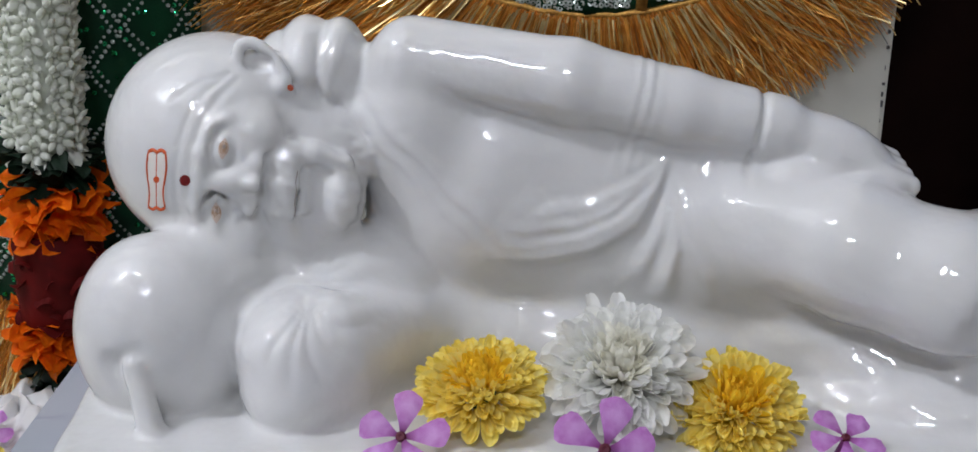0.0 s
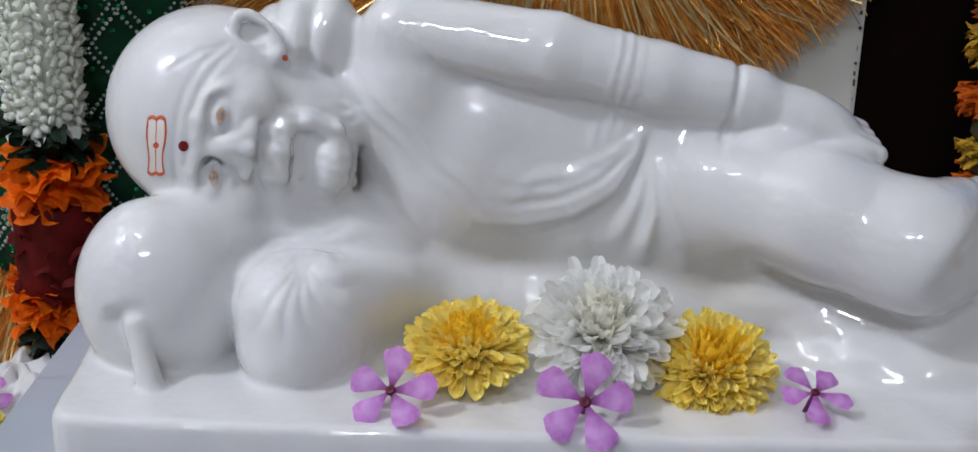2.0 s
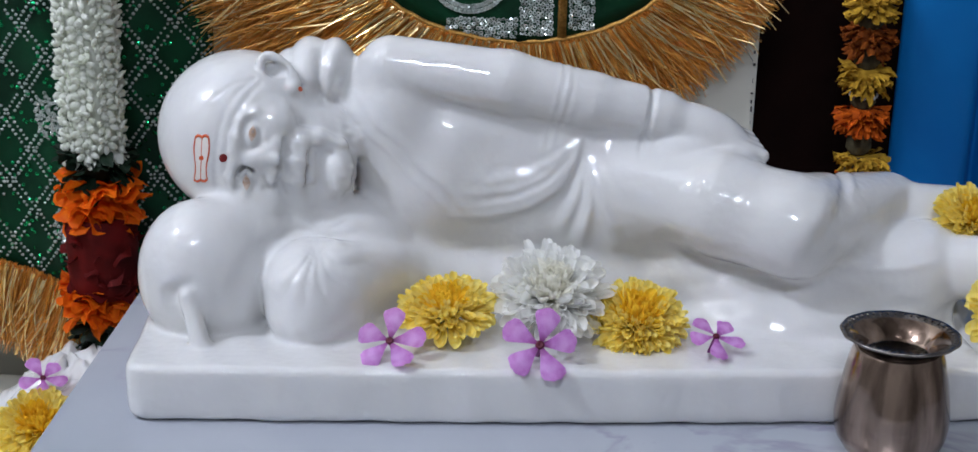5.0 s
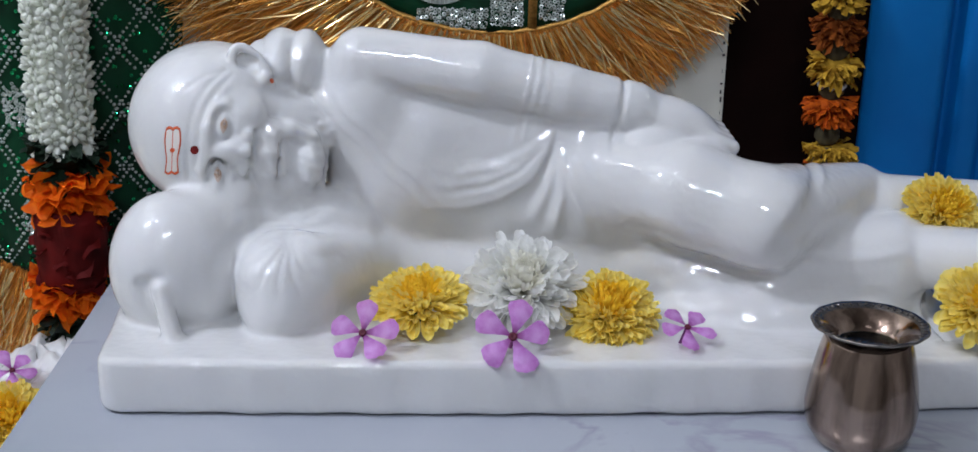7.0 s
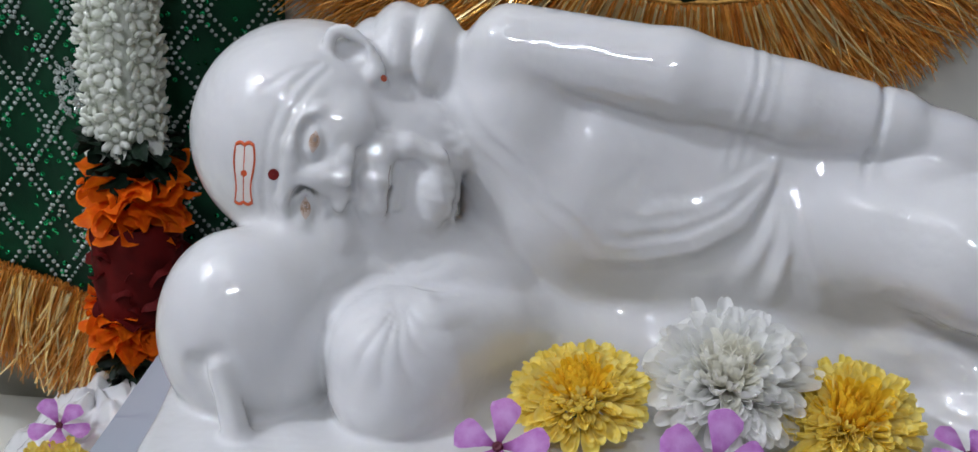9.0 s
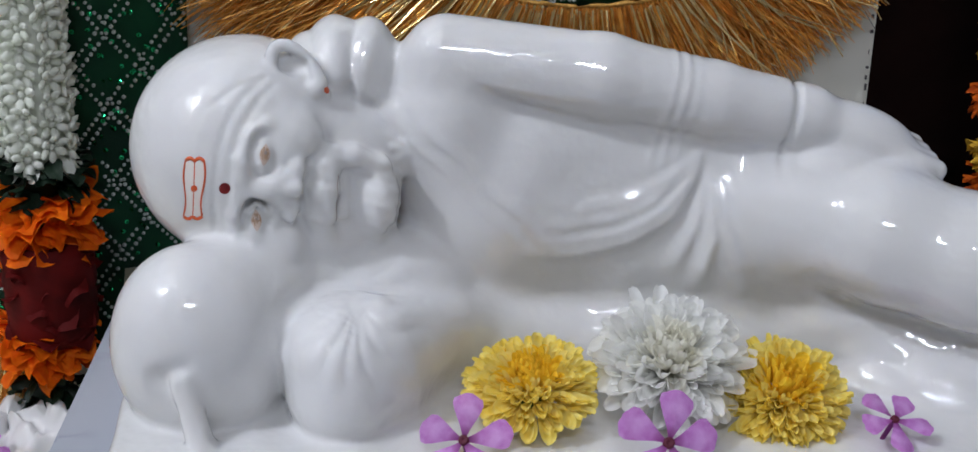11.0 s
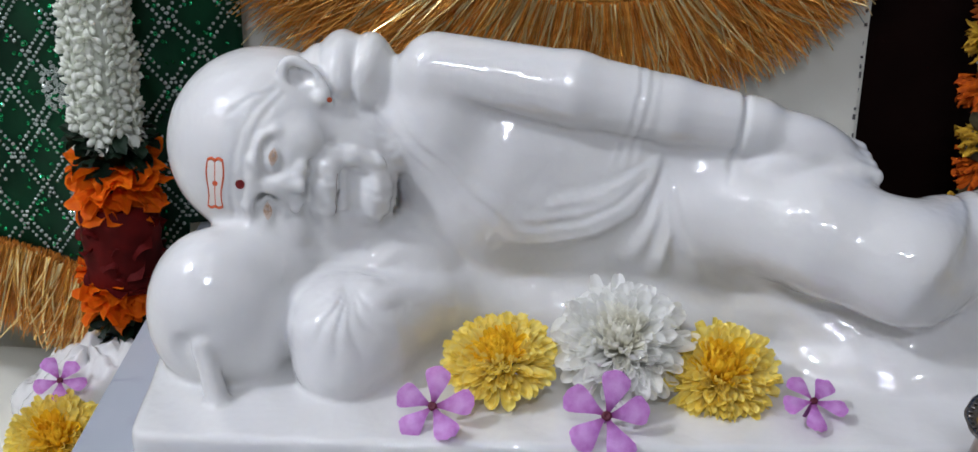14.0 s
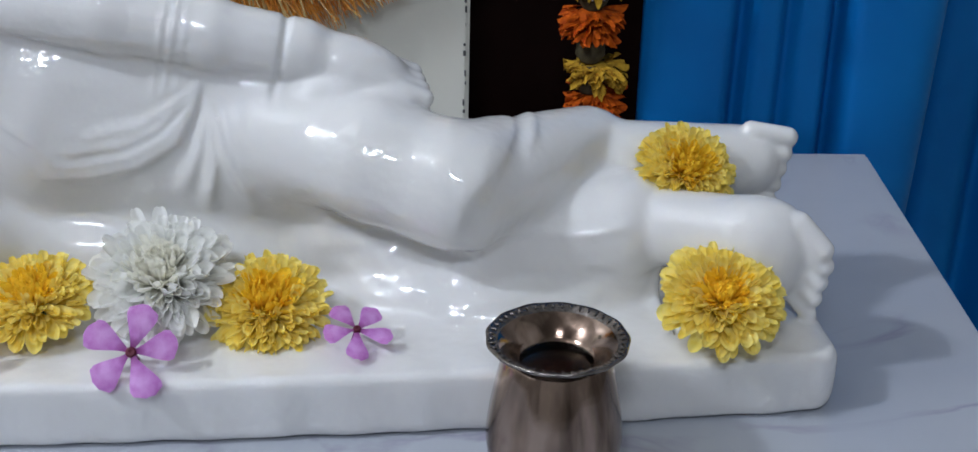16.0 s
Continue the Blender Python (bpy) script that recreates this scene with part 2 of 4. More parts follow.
# ---- low shelf beside the table ----
shelf = thing("stone_shelf", pose(0, 0, 0), "low cream stone ledge beside the altar table", "ledge")
part("ledge", block((-0.62, 0.42, 0.0), (-0.158, 0.704, 0.655), 0.002), CREAM, shelf, smooth=False)

# ---- the reclining statue, as one mesh from blended solids (millimetres: along, deep, up) ----
CELL = 0.9
GRID_LOW, GRID_HIGH = np.array([-14.0, -10.0, -3.0]), np.array([474.0, 142.0, 166.0])
GRID_SIZE = np.ceil((GRID_HIGH - GRID_LOW) / CELL).astype(int) + 1
AXES = [(GRID_LOW[i] + CELL * np.arange(GRID_SIZE[i])).astype(np.float32) for i in range(3)]
FIELD = np.full(GRID_SIZE, 25.0, np.float32)


def window(low, high):
    cut = []
    for i in range(3):
        a = int(np.clip((low[i] - GRID_LOW[i]) / CELL, 0, GRID_SIZE[i] - 1))
        b = int(np.clip((high[i] - GRID_LOW[i]) / CELL + 2, 1, GRID_SIZE[i]))
        cut.append(slice(a, b))
    cut = tuple(cut)
    return cut, np.meshgrid(AXES[0][cut[0]], AXES[1][cut[1]], AXES[2][cut[2]], indexing="ij", sparse=True)


def join(cut, d, k, carve=False):
    old = FIELD[cut]
    if carve:
        h = np.clip(0.5 - 0.5 * (old + d) / k, 0, 1)
        FIELD[cut] = old + (-d - old) * h + k * h * (1 - h)
    else:
        h = np.clip(0.5 + 0.5 * (d - old) / k, 0, 1)
        FIELD[cut] = d + (old - d) * h - k * h * (1 - h)


def egg(mid, radii, k=5.0, turn=None, carve=False):
    """An ellipsoid; turn is a 3 x 3 matrix whose rows are its axes."""
    mid, radii = np.array(mid, float), np.array(radii, float)
    turn = np.eye(3) if turn is None else np.array(turn, float)
    reach = np.sqrt(((turn * radii[:, None]) ** 2).sum(0)) + k + 10
    cut, p = window(mid - reach, mid + reach)
    q = [p[0] - mid[0], p[1] - mid[1], p[2] - mid[2]]
    local = [turn[i][0] * q[0] + turn[i][1] * q[1] + turn[i][2] * q[2] for i in range(3)]
    k0 = np.sqrt(sum((c / r) ** 2 for c, r in zip(local, radii)))
    k1 = np.sqrt(sum((c / (r * r)) ** 2 for c, r in zip(local, radii))) + 1e-6
    join(cut, (k0 * (k0 - 1) / k1).astype(np.float32), k, carve)


def limb(a, b, ra, rb, k=5.0, carve=False):
    """A rod with round ends and a radius that changes from ra to rb."""
    a, b = np.array(a, float), np.array(b, float)
    big = max(ra, rb) + k + 10
    cut, p = window(np.minimum(a, b) - big, np.maximum(a, b) + big)
    q, way = [p[i] - a[i] for i in range(3)], b - a
    h = np.clip(sum(c * w for c, w in zip(q, way)) / (way @ way), 0, 1)
    d = np.sqrt(sum((c - w * h) ** 2 for c, w in zip(q, way))) - (ra + (rb - ra) * h)
    join(cut, d.astype(np.float32), k, carve)


def relief(low, high, height):
    """Raises (or lowers) the surface inside a window by height(u, v, z) millimetres."""
    cut, p = window(low, high)
    FIELD[cut] -= height(*p).astype(np.float32)


def path_gap(u, z, spots):
    """Signed gap from a line in the (along, up) plane, more than 0 on its right-hand side, and the share run along it."""
    best, side, share = None, None, None
    for i, ((a, b), (c, d)) in enumerate(zip(spots, spots[1:])):
        w, h = c - a, d - b
        t = ((u - a) * w + (z - b) * h) / (w * w + h * h)
        k = np.clip(t, 0, 1)
        gap = np.sqrt((u - a - k * w) ** 2 + (z - b - k * h) ** 2)
        sign = np.sign((u - a) * h - (z - b) * w)
        if best is None:
            best, side, share = gap, sign, (i + k)
        else:
            near = gap < best
            best, side, share = np.where(near, gap, best), np.where(near, sign, side), np.where(near, i + k, share)
    return best * side, share / (len(spots) - 1)


def crest(d, before, after):
    """A ridge that rises over one width and falls over another."""
    return np.exp(-(d / np.where(d < 0, before, after)) ** 2)


def fade(x, low, high, soft):
    return 1 / (1 + np.exp(-(x - low) / soft)) / (1 + np.exp((x - high) / soft))


# head: turban, knot and face
FACE_AT = np.array((44.0, 67.0, 101.0))
DOWN = np.array((0.992, 0.10, -0.075))
DOWN /= np.linalg.norm(DOWN)
SIDE = np.array((0.07, 0.37, 0.925))
SIDE = SIDE - (SIDE @ DOWN) * DOWN
SIDE /= np.linalg.norm(SIDE)
OUT = np.cross(DOWN, SIDE)
FACE_AXES = [DOWN, SIDE, OUT]


def on_face(a, b, c):
    return FACE_AT + a * DOWN + b * SIDE + c * OUT


def face_egg(a, b, c, ra, rb, rc, k=2.0, carve=False):
    egg(on_face(a, b, c), (ra, rb, rc), k, FACE_AXES, carve)


def face_limb(p, q, rp, rq, k=2.0, carve=False):
    limb(on_face(*p), on_face(*q), rp, rq, k, carve)


def depth_at(p):
    q = (np.array(p) - GRID_LOW) / CELL
    i = np.clip(np.floor(q).astype(int), 0, GRID_SIZE - 2)
    f = q - i
    c = FIELD[i[0]:i[0] + 2, i[1]:i[1] + 2, i[2]:i[2] + 2]
    c = c[0] * (1 - f[0]) + c[1] * f[0]
    c = c[0] * (1 - f[1]) + c[1] * f[1]
    return c[0] * (1 - f[2]) + c[1] * f[2]


def face_height(a, b):
    """How far the head stands out at (a, b), seen along the face's outward way."""
    c = 22.0
    while c > -45 and depth_at(on_face(a, b, c)) > 0.02:
        c -= max(0.05, 0.5 * float(depth_at(on_face(a, b, c))))
    return c


def face_surface(a, b, lift=0.12):
    return on_face(a, b, face_height(a, b) + lift)


def ridge(spots, radius, k, lift=0.0, carve=False):
    """A raised or sunk line that follows the head's surface through (a, b) points."""
    at = [(a, b, face_height(a, b) + lift) for a, b in spots]
    for p, q in zip(at, at[1:]):
        face_limb(p, q, radius, radius, k, carve)


egg((72, 106, 130), (20, 21, 22), 4)
egg((81, 104, 139), (11.5, 14, 14), 2.5)


def knot_folds(u, v, z):
    angle = np.arctan2(u - 72, z - 104)
    far = np.sqrt((u - 72) ** 2 + (z - 104) ** 2)
    return (2.4 * np.abs(np.cos(angle * 9.0 + 0.4 + 0.2 * np.sin(far * 0.2))) - 1.5) * fade(far, 20, 60, 2.5) * fade(u, 40, 84, 3)


relief((46, 72, 112), (116, 132, 160), knot_folds)
face_egg(11, 2, -22, 38, 28, 25, 3)
face_egg(18, 18, -17, 27, 16.5, 14.5, 8)
face_egg(6, 21, -12, 15, 13, 10, 8)
egg((38, 98.5, 106.5), (40.5, 38, 40.5), 2.5)
# the bare head, before its features, as a table of heights
TABLE_A, TABLE_B = np.arange(-30.0, 62.0, 2.0), np.arange(-30.0, 44.0, 2.0)
TABLE = np.array([[face_height(a, b) for b in TABLE_B] for a in TABLE_A])


def bare(a, b):
    i, j = np.clip((a + 30) / 2, 0, len(TABLE_A) - 1.01), np.clip((b + 30) / 2, 0, len(TABLE_B) - 1.01)
    x, y = int(i), int(j)
    f, g = i - x, j - y
    return (TABLE[x, y] * (1 - f) + TABLE[x + 1, y] * f) * (1 - g) + (TABLE[x, y + 1] * (1 - f) + TABLE[x + 1, y + 1] * f) * g


MID = 1.3


def bump_on(a, b, lift, ra, rb, rc, k=2.0, carve=False):
    face_egg(a + 0.08 * b, MID + b, bare(a + 0.08 * b, MID + b) + lift, ra, rb, rc, k, carve)


def trace(spots, radius, k=1.6, carve=False):
    """A rod through (a, b, lift) points on the bare face."""
    at = [(a + 0.08 * b, MID + b, bare(a + 0.08 * b, MID + b) + lift) for a, b, lift in spots]
    for p, q in zip(at, at[1:]):
        face_limb(p, q, radius, radius, k, carve)


# rim of the turban over the brow, and faint cloth lines that run to the ear
for spots, lift in (([(4, 37), (-1, 31), (-6, 23), (-8.6, 14), (-9.6, 5), (-9.6, -4), (-8.6, -13), (-6, -20)], 1.0), ([(1, 39), (-7, 31), (-12, 22), (-14.4, 12), (-15.2, 3), (-15.0, -6), (-13.5, -15)], 1.15),
                    ([(1, 39), (-9, 35.5), (-18, 28)], 1.55)):
    ridge(spots, 1.1, 1.4, lift, carve=True)
# nose: a wedge with a flat base
trace([(-2.5, 0, -1.8), (4, 0, 0.6), (12.0, 0, 3.9)], 3.3, 3.0)
for s in (-1, 1):
    trace([(1, 1.0 * s, -1.4), (12.0, 5.8 * s, 1.0)], 3.3, 2.6)
    bump_on(11.8, 8.2 * s, 0.7, 3.4, 3.6, 3.6, 2.0)
trace([(16.4, -9, 3.6), (16.6, 0, 5.4), (16.4, 9, 3.6)], 2.2, 1.6, carve=True)
for s in (-1, 1):
    # brow, socket, ball, lids and the bag under the eye
    trace([(-6.5, 2.5 * s, -0.9), (-6.2, 9 * s, -0.4), (-4.0, 16 * s, -0.6), (0.5, 21 * s, -1.2)], 2.6, 3.0)
    bump_on(0.0, 11.2 * s, 2.8, 5.2, 8.6, 5.0, 2.5, carve=True)
    bump_on(0.0, 11.0 * s, -2.0, 3.9, 6.6, 3.6, 1.0)
    trace([(-0.5, 5.0 * s, -1.6), (-2.8, 8 * s, -1.1), (-3.2, 12 * s, -1.2), (-1.4, 16.6 * s, -1.9)], 0.95, 1.2)
    trace([(0.5, 5.0 * s, -1.8), (3.2, 8.5 * s, -1.5), (3.4, 12.5 * s, -1.6), (0.5, 16.6 * s, -2.0)], 0.9, 1.2)
    trace([(5.2, 6 * s, -0.9), (7.0, 11 * s, -0.6), (5.6, 17 * s, -0.8)], 1.5, 2.0)
    bump_on(10.5, 16.5 * s, -2.6, 8, 7, 5.0, 3)
    # crease from the nose to the cheek
    trace([(14.5, 10.0 * s, 1.3), (19, 14.5 * s, 1.0), (25, 20 * s, 0.9)], 1.4, 2.4, carve=True)
bump_on(9.5, 18.5, -4.4, 9, 9, 6.5, 4.5)
# jaw, lips in their hollow, and chin
face_egg(37, 10, -13, 13, 17, 10, 8)
face_egg(29, 22, -9.5, 17, 13, 9, 7)
face_egg(38, -6, -14, 12, 14, 9, 8)
face_egg(32, -1, -8.5, 10, 13, 8, 3)
face_egg(42.0, -1.5, -5.0, 7.0, 11.8, 8.6, 4)
face_limb((29.4, -6.5, -0.4), (29.2, 5.5, 0.0), 2.3, 2.3, 1.6)
# moustache: a bar across the lip whose upper end turns down along the mouth
for a, lift in ((19.8, 0.9), (22.4, 1.7), (24.0, 1.5)):
    trace([(a + 1.6, -15.5, lift - 2.6), (a + 0.4, -9, lift - 0.2), (a, 0, lift + 0.9), (a, 8, lift + 0.7), (a + 0.2, 12.5, lift + 0.2)], 2.5, 2.8)
face_limb((22.5, 13.4, 1.4), (32, 13.2, 1.4), 3.6, 3.5, 3.0)
face_limb((32, 13.2, 1.4), (42, 10.5, -1.2), 3.5, 3.8, 3.0)
face_limb((26.4, -9.5, 1.2), (26.2, 8.0, 2.0), 0.9, 0.9, 0.7, carve=True)
face_limb((33.6, -7, 2.4), (33.6, 7, 2.6), 1.9, 1.9, 2.0, carve=True)


def beard(u, v, z):
    q = (u - FACE_AT[0], v - FACE_AT[1], z - FACE_AT[2])
    a, b = sum(c * w for c, w in zip(q, DOWN)), sum(c * w for c, w in zip(q, SIDE))
    locks = 0.42 * np.abs(np.sin(b * 0.62 + 0.9 * np.sin(a * 0.33) + 0.3)) + 0.30 * np.sin(a * 0.9 + b * 0.45) + 0.16 * np.sin(b * 1.7 + a * 0.5)
    return 0.7 * (locks - 0.3) * (fade(a, 37.5, 60, 1.2) * fade(b, -20, 22, 1.5) + 1.0 * fade(a, 18.5, 26, 0.8) * fade(b, -14, 16, 1.5))


relief((58, 30, 66), (108, 92, 134), beard)
# ear
MAJOR, MINOR = np.array((0.77, -0.64)), np.array((0.64, 0.77))
EAR_C = face_height(12.5, 42.5)
loop = [np.array((12.5, 42.5)) + 10.5 * math.cos(t) * MAJOR + (5.2 + 1.2 * math.cos(t + 2.6)) * math.sin(t) * MINOR for t in np.linspace(0, 2 * math.pi, 19)]
face_egg(12.5, 42.5, EAR_C - 4, 9, 7, 6, 3)
for p, q in zip(loop, loop[1:]):
    face_limb((p[0], p[1], EAR_C + 2.0), (q[0], q[1], EAR_C + 2.0), 2.0, 2.0, 1.2)
face_egg(11.0, 43.5, EAR_C + 3.2, 5.5, 3.4, 3.6, 1.5, carve=True)
face_limb((19, 36.5, EAR_C + 1.0), (22.5, 34.5, EAR_C - 0.5), 3.6, 3.2, 2)

# plinth with a slightly bowed front and rounded corners
def plinth():
    cut, (u, v, z) = window(GRID_LOW, (474, 142, 44))
    bow = 5.0 * np.sin(np.clip(u / 438, 0, 1) * math.pi)
    taper = 2.0 * np.exp(-(z / 3.0)) + 0.8 * np.exp(-((z - 27) / 4.0) ** 2)
    du, dv, dz = np.abs(u - 217.5) - 224 + 9 + taper, np.abs(v + bow / 2 - 64) - 64 - bow / 2 + 9 + taper, np.abs(z - 13.2) - 13.2 + 3
    plan = np.sqrt(np.maximum(du, 0) ** 2 + np.maximum(dv, 0) ** 2) + np.minimum(np.maximum(du, dv), 0) - 6
    d = np.sqrt(np.maximum(plan, 0) ** 2 + np.maximum(dz, 0) ** 2) + np.minimum(np.maximum(plan, dz), 0) - 3
    join(cut, d.astype(np.float32), 0.1)


plinth()


def chisel(u, v, z):
    return 0.35 * np.sin(u * 0.11 + 0.9 * np.sin(u * 0.031)) * np.sin(z * 0.13 + u * 0.02) + 0.25 * np.sin(u * 0.23 + v * 0.15)


relief(GRID_LOW, (474, 142, 30), chisel)

# trunk, shoulder and hip
egg((136, 111, 88), (46, 36, 52), 3.5)
egg((186, 109, 76), (60, 33, 50), 12)
egg((228, 106, 70), (46, 36, 40), 12)
limb((120, 106, 126), (160, 110, 122), 20, 15, 10)
egg((111, 102, 118), (21, 24, 29), 12)


def chest_folds(u, v, z):
    """Folds of the robe that hang in bows across the chest and run together at the hip."""
    out = 0
    for spots, h, before, after in (
        ([(202, 113), (198, 99.6), (189.6, 87), (175, 77.7), (157, 72.3), (133, 72.6)], 2.6, 2.0, 5.0),
        ([(201.5, 112), (196.6, 101), (186.5, 89.5), (172, 81.5), (154, 77.4), (137, 78)], 1.2, 1.3, 2.4),
        ([(201, 112), (195, 103), (183, 92.5), (168.8, 86), (151, 83.3), (139, 84.5)], 2.0, 1.6, 3.4),
        ([(200, 111), (189, 101), (174.6, 93.2), (157, 89.5), (143, 92)], 1.5, 1.6, 3.6),
        ([(197, 111), (182, 103.5), (166, 99), (150, 98)], 0.8, 2.2, 5.0),
    ):
        d, share = path_gap(u, z, spots)
        out = out + h * crest(d, 0.8 + before * np.clip(share * 2, 0, 1), 0.9 + after * np.clip(share * 2, 0, 1)) * np.clip(share * 7, 0, 1) * np.clip((1 - share) * 2.6, 0, 1)
    return out * fade(v, 40, 100, 3)


relief((100, 50, 40), (230, 110, 125), chest_folds)
# edge of the shawl from the neck down to the waist


def shawl_edge(u, v, z):
    along, across = ((u - 99) * 44 - (z - 122) * 43) / 61.5, ((u - 99) * 43 + (z - 122) * 44) / 61.5
    wave = across + 0.8 * np.sin(along * 0.22)
    return (0.9 * crest(wave, 1.5, 3.0) + 0.4 * crest(wave + 7, 1.4, 2.6)) * fade(along, 0, 60, 4) * fade(across, -30, 12, 4) * fade(v, 40, 98, 3)


relief((90, 50, 60), (165, 110, 130), shawl_edge)


def pleats(u, v, z):
    """Pleats that spread from the waist down to the plinth."""
    out = 0
    for spots, h, before, after in (([(203, 108), (199, 84), (190, 62)], 1.6, 2.2, 2.8), ([(203, 106), (205, 80), (201, 56)], 2.4, 1.9, 2.8), ([(204, 106), (209, 84), (222, 56)], 2.6, 2.8, 1.8),
                                    ([(206, 106), (216, 84), (238, 52)], 1.5, 3.4, 2.2)):
        d, share = path_gap(u, z, spots)
        out = out + h * crest(d, 1.2 + before * share, 1.2 + after * share) * np.clip(share * 5, 0, 1) * np.clip((1 - share) * 4, 0, 1)
    return out * fade(v, 30, 100, 3) * fade(z, 34, 120, 1.5)


relief((150, 40, 25), (262, 110, 104), pleats)

# lower leg and the skirt of the robe, then thigh, knee and shin above them
egg((205, 94, 32), (80, 26, 24), 8)
egg((322, 78, 27), (72, 44, 20), 6, [[0.995, 0.05, 0], [-0.05, 0.995, 0], [0, 0, 1]])
limb((255, 84, 44), (306, 74, 47), 20, 26, 10)
limb((306, 74, 47), (364, 66, 51), 26, 24.5, 6)
limb((224, 89, 85), (266, 70, 80), 23.5, 26.5, 9)
limb((266, 70, 80), (298, 55, 74), 26.5, 24.5, 6)
limb((298, 55, 74.5), (355, 96, 67.5), 25, 22, 6)
egg((348, 92, 60), (35, 23, 24), 7)


def hem(u, v, z):
    gap = u - 383 + 0.004 * (z - 60) ** 2
    return 1.0 * np.exp(-(gap / 2.6) ** 2) - 2.8 * np.exp(-((gap - 3.6) / 1.5) ** 2)


relief((366, 20, 24), (396, 125, 100), hem)


def thigh_crease(u, v, z):
    """A deep valley under the thigh, with the skirt's rounded edge below it."""
    d, share = path_gap(u, z, [(236, 73), (247, 64.5), (261, 57), (278, 51), (296, 48.5), (308, 53)])
    ends = np.clip(share * 4, 0, 1) * np.clip((1 - share) * 5, 0, 1)
    return (-3.4 * crest(d, 6.0, 7.0) + 0.3 * crest(d - 9.5, 4.0, 6.0)) * ends * fade(v, 0, 84, 4)


relief((225, 10, 30), (325, 95, 90), thigh_crease)


def knee_line(u, v, z):
    """The turn of the cloth from the knee to the shin, with two wrinkles beside it."""
    d, share = path_gap(u, z, [(322, 108), (314, 93), (302, 80), (293, 66)])
    ends = np.clip(share * 2.5, 0, 1) * np.clip((1 - share) * 2.5, 0, 1)
    out = (0.9 * crest(d - 2.5, 4.0, 6) - 1.4 * crest(d + 6.5, 8, 4.5)) * ends
    for spots in ([(327, 108), (321, 96), (309, 85)], [(333, 106), (331, 96), (325, 88)]):
        e, share = path_gap(u, z, spots)
        out = out + 0.9 * crest(e, 2.2, 3.0) * np.clip(share * 4, 0, 1) * np.clip((1 - share) * 3, 0, 1)
    return out * fade(v, 0, 100, 4)


relief((280, 10, 55), (350, 100, 114), knee_line)


def shin_valley(u, v, z):
    """The hollow between the upper shin and the robe over the lower leg."""
    d, share = path_gap(u, z, [(380, 88), (354, 74), (334, 62), (312, 50)])
    return -2.6 * crest(d, 7, 7) * np.clip(share * 4, 0, 1) * np.clip((1 - share) * 3, 0, 1) * fade(v, 0, 90, 4)


relief((300, 10, 40), (390, 100, 100), shin_valley)


def shin_ridge(u, v, z):
    d, share = path_gap(u, z, [(312, 60), (330, 57.5), (350, 58.5), (372, 63)])
    return 1.0 * crest(d, 2.2, 2.6) * np.clip(share * 5, 0, 1) * np.clip((1 - share) * 5, 0, 1) * fade(v, 0, 60, 4)


relief((300, 10, 45), (380, 70, 80), shin_ridge)


def skirt_ripple(u, v, z):
    return (0.28 * np.sin(u * 0.30 + z * 0.35 + v * 0.1) + 0.18 * np.sin(u * 0.17 - z * 0.6)) * fade(u, 242, 372, 5) * fade(z, 28, 46, 2.5) * fade(v, 10, 70, 4)


relief((230, 10, 26), (385, 80, 54), skirt_ripple)

# arm along the side, with the sleeve's folds, cuff and hand
limb((146, 100, 114), (228, 96, 104), 17, 16, 10)
limb((110, 97, 140), (165, 90, 135), 15.5, 15, 5)
limb((165, 90, 135), (205, 88, 126.5), 15, 13.8, 3.5)
limb((205, 88, 126.5), (240, 88, 119.5), 13.8, 12.6, 3.5)


def arm_edge(u, v, z):
    """The sunk line under the arm, and the hollow between the jaw and the shoulder."""
    d, share = path_gap(u, z, [(110, 139), (127, 129.5), (145, 123.5), (162, 118.5), (183, 111.5), (205, 110.5), (226, 108.5)])
    out = -2.4 * crest(d, 2.4, 9.0) * np.clip(share * 4, 0, 1) * np.clip((0.75 - share) * 2.5, 0, 1)
    d, share = path_gap(u, z, [(66, 134), (74, 130), (81, 124), (87, 118), (92, 114), (96, 109)])
    return (out - 3.4 * crest(d, 3.6, 5.0) * np.clip(share * 5, 0, 1) * np.clip((1 - share) * 1.6, 0, 1)) * fade(v, 50, 100, 3)


relief((55, 45, 80), (240, 110, 150), arm_edge)


def sleeve(u, v, z):
    s = u - 0.22 * (z - 125)
    out = 0.45 * np.exp(-((s - 186) / 1.3) ** 2) + 0.5 * np.exp(-((s - 190.5) / 1.3) ** 2) + 0.35 * np.exp(-((s - 195) / 1.3) ** 2)
    return (out - 1.5 * np.exp(-((s - 233) / 1.6) ** 2)) * fade(z, 106, 200, 2)


relief((172, 60, 100), (246, 120, 148), sleeve)
egg((258, 88, 113), (25, 13, 12), 4, [[0.95, -0.1, -0.28], [0.1, 1, 0], [0.28, 0, 0.95]])
for i in range(4):
    limb((262, 80 + 5.2 * i, 113 + 0.8 * i), (287 - 1.2 * i, 77 + 5.4 * i, 103 + 1.6 * i), 4.8, 3.8, 2.4)
egg((250, 77, 106), (13, 6, 6), 4)
egg((274, 74, 103), (10, 5, 5), 4)

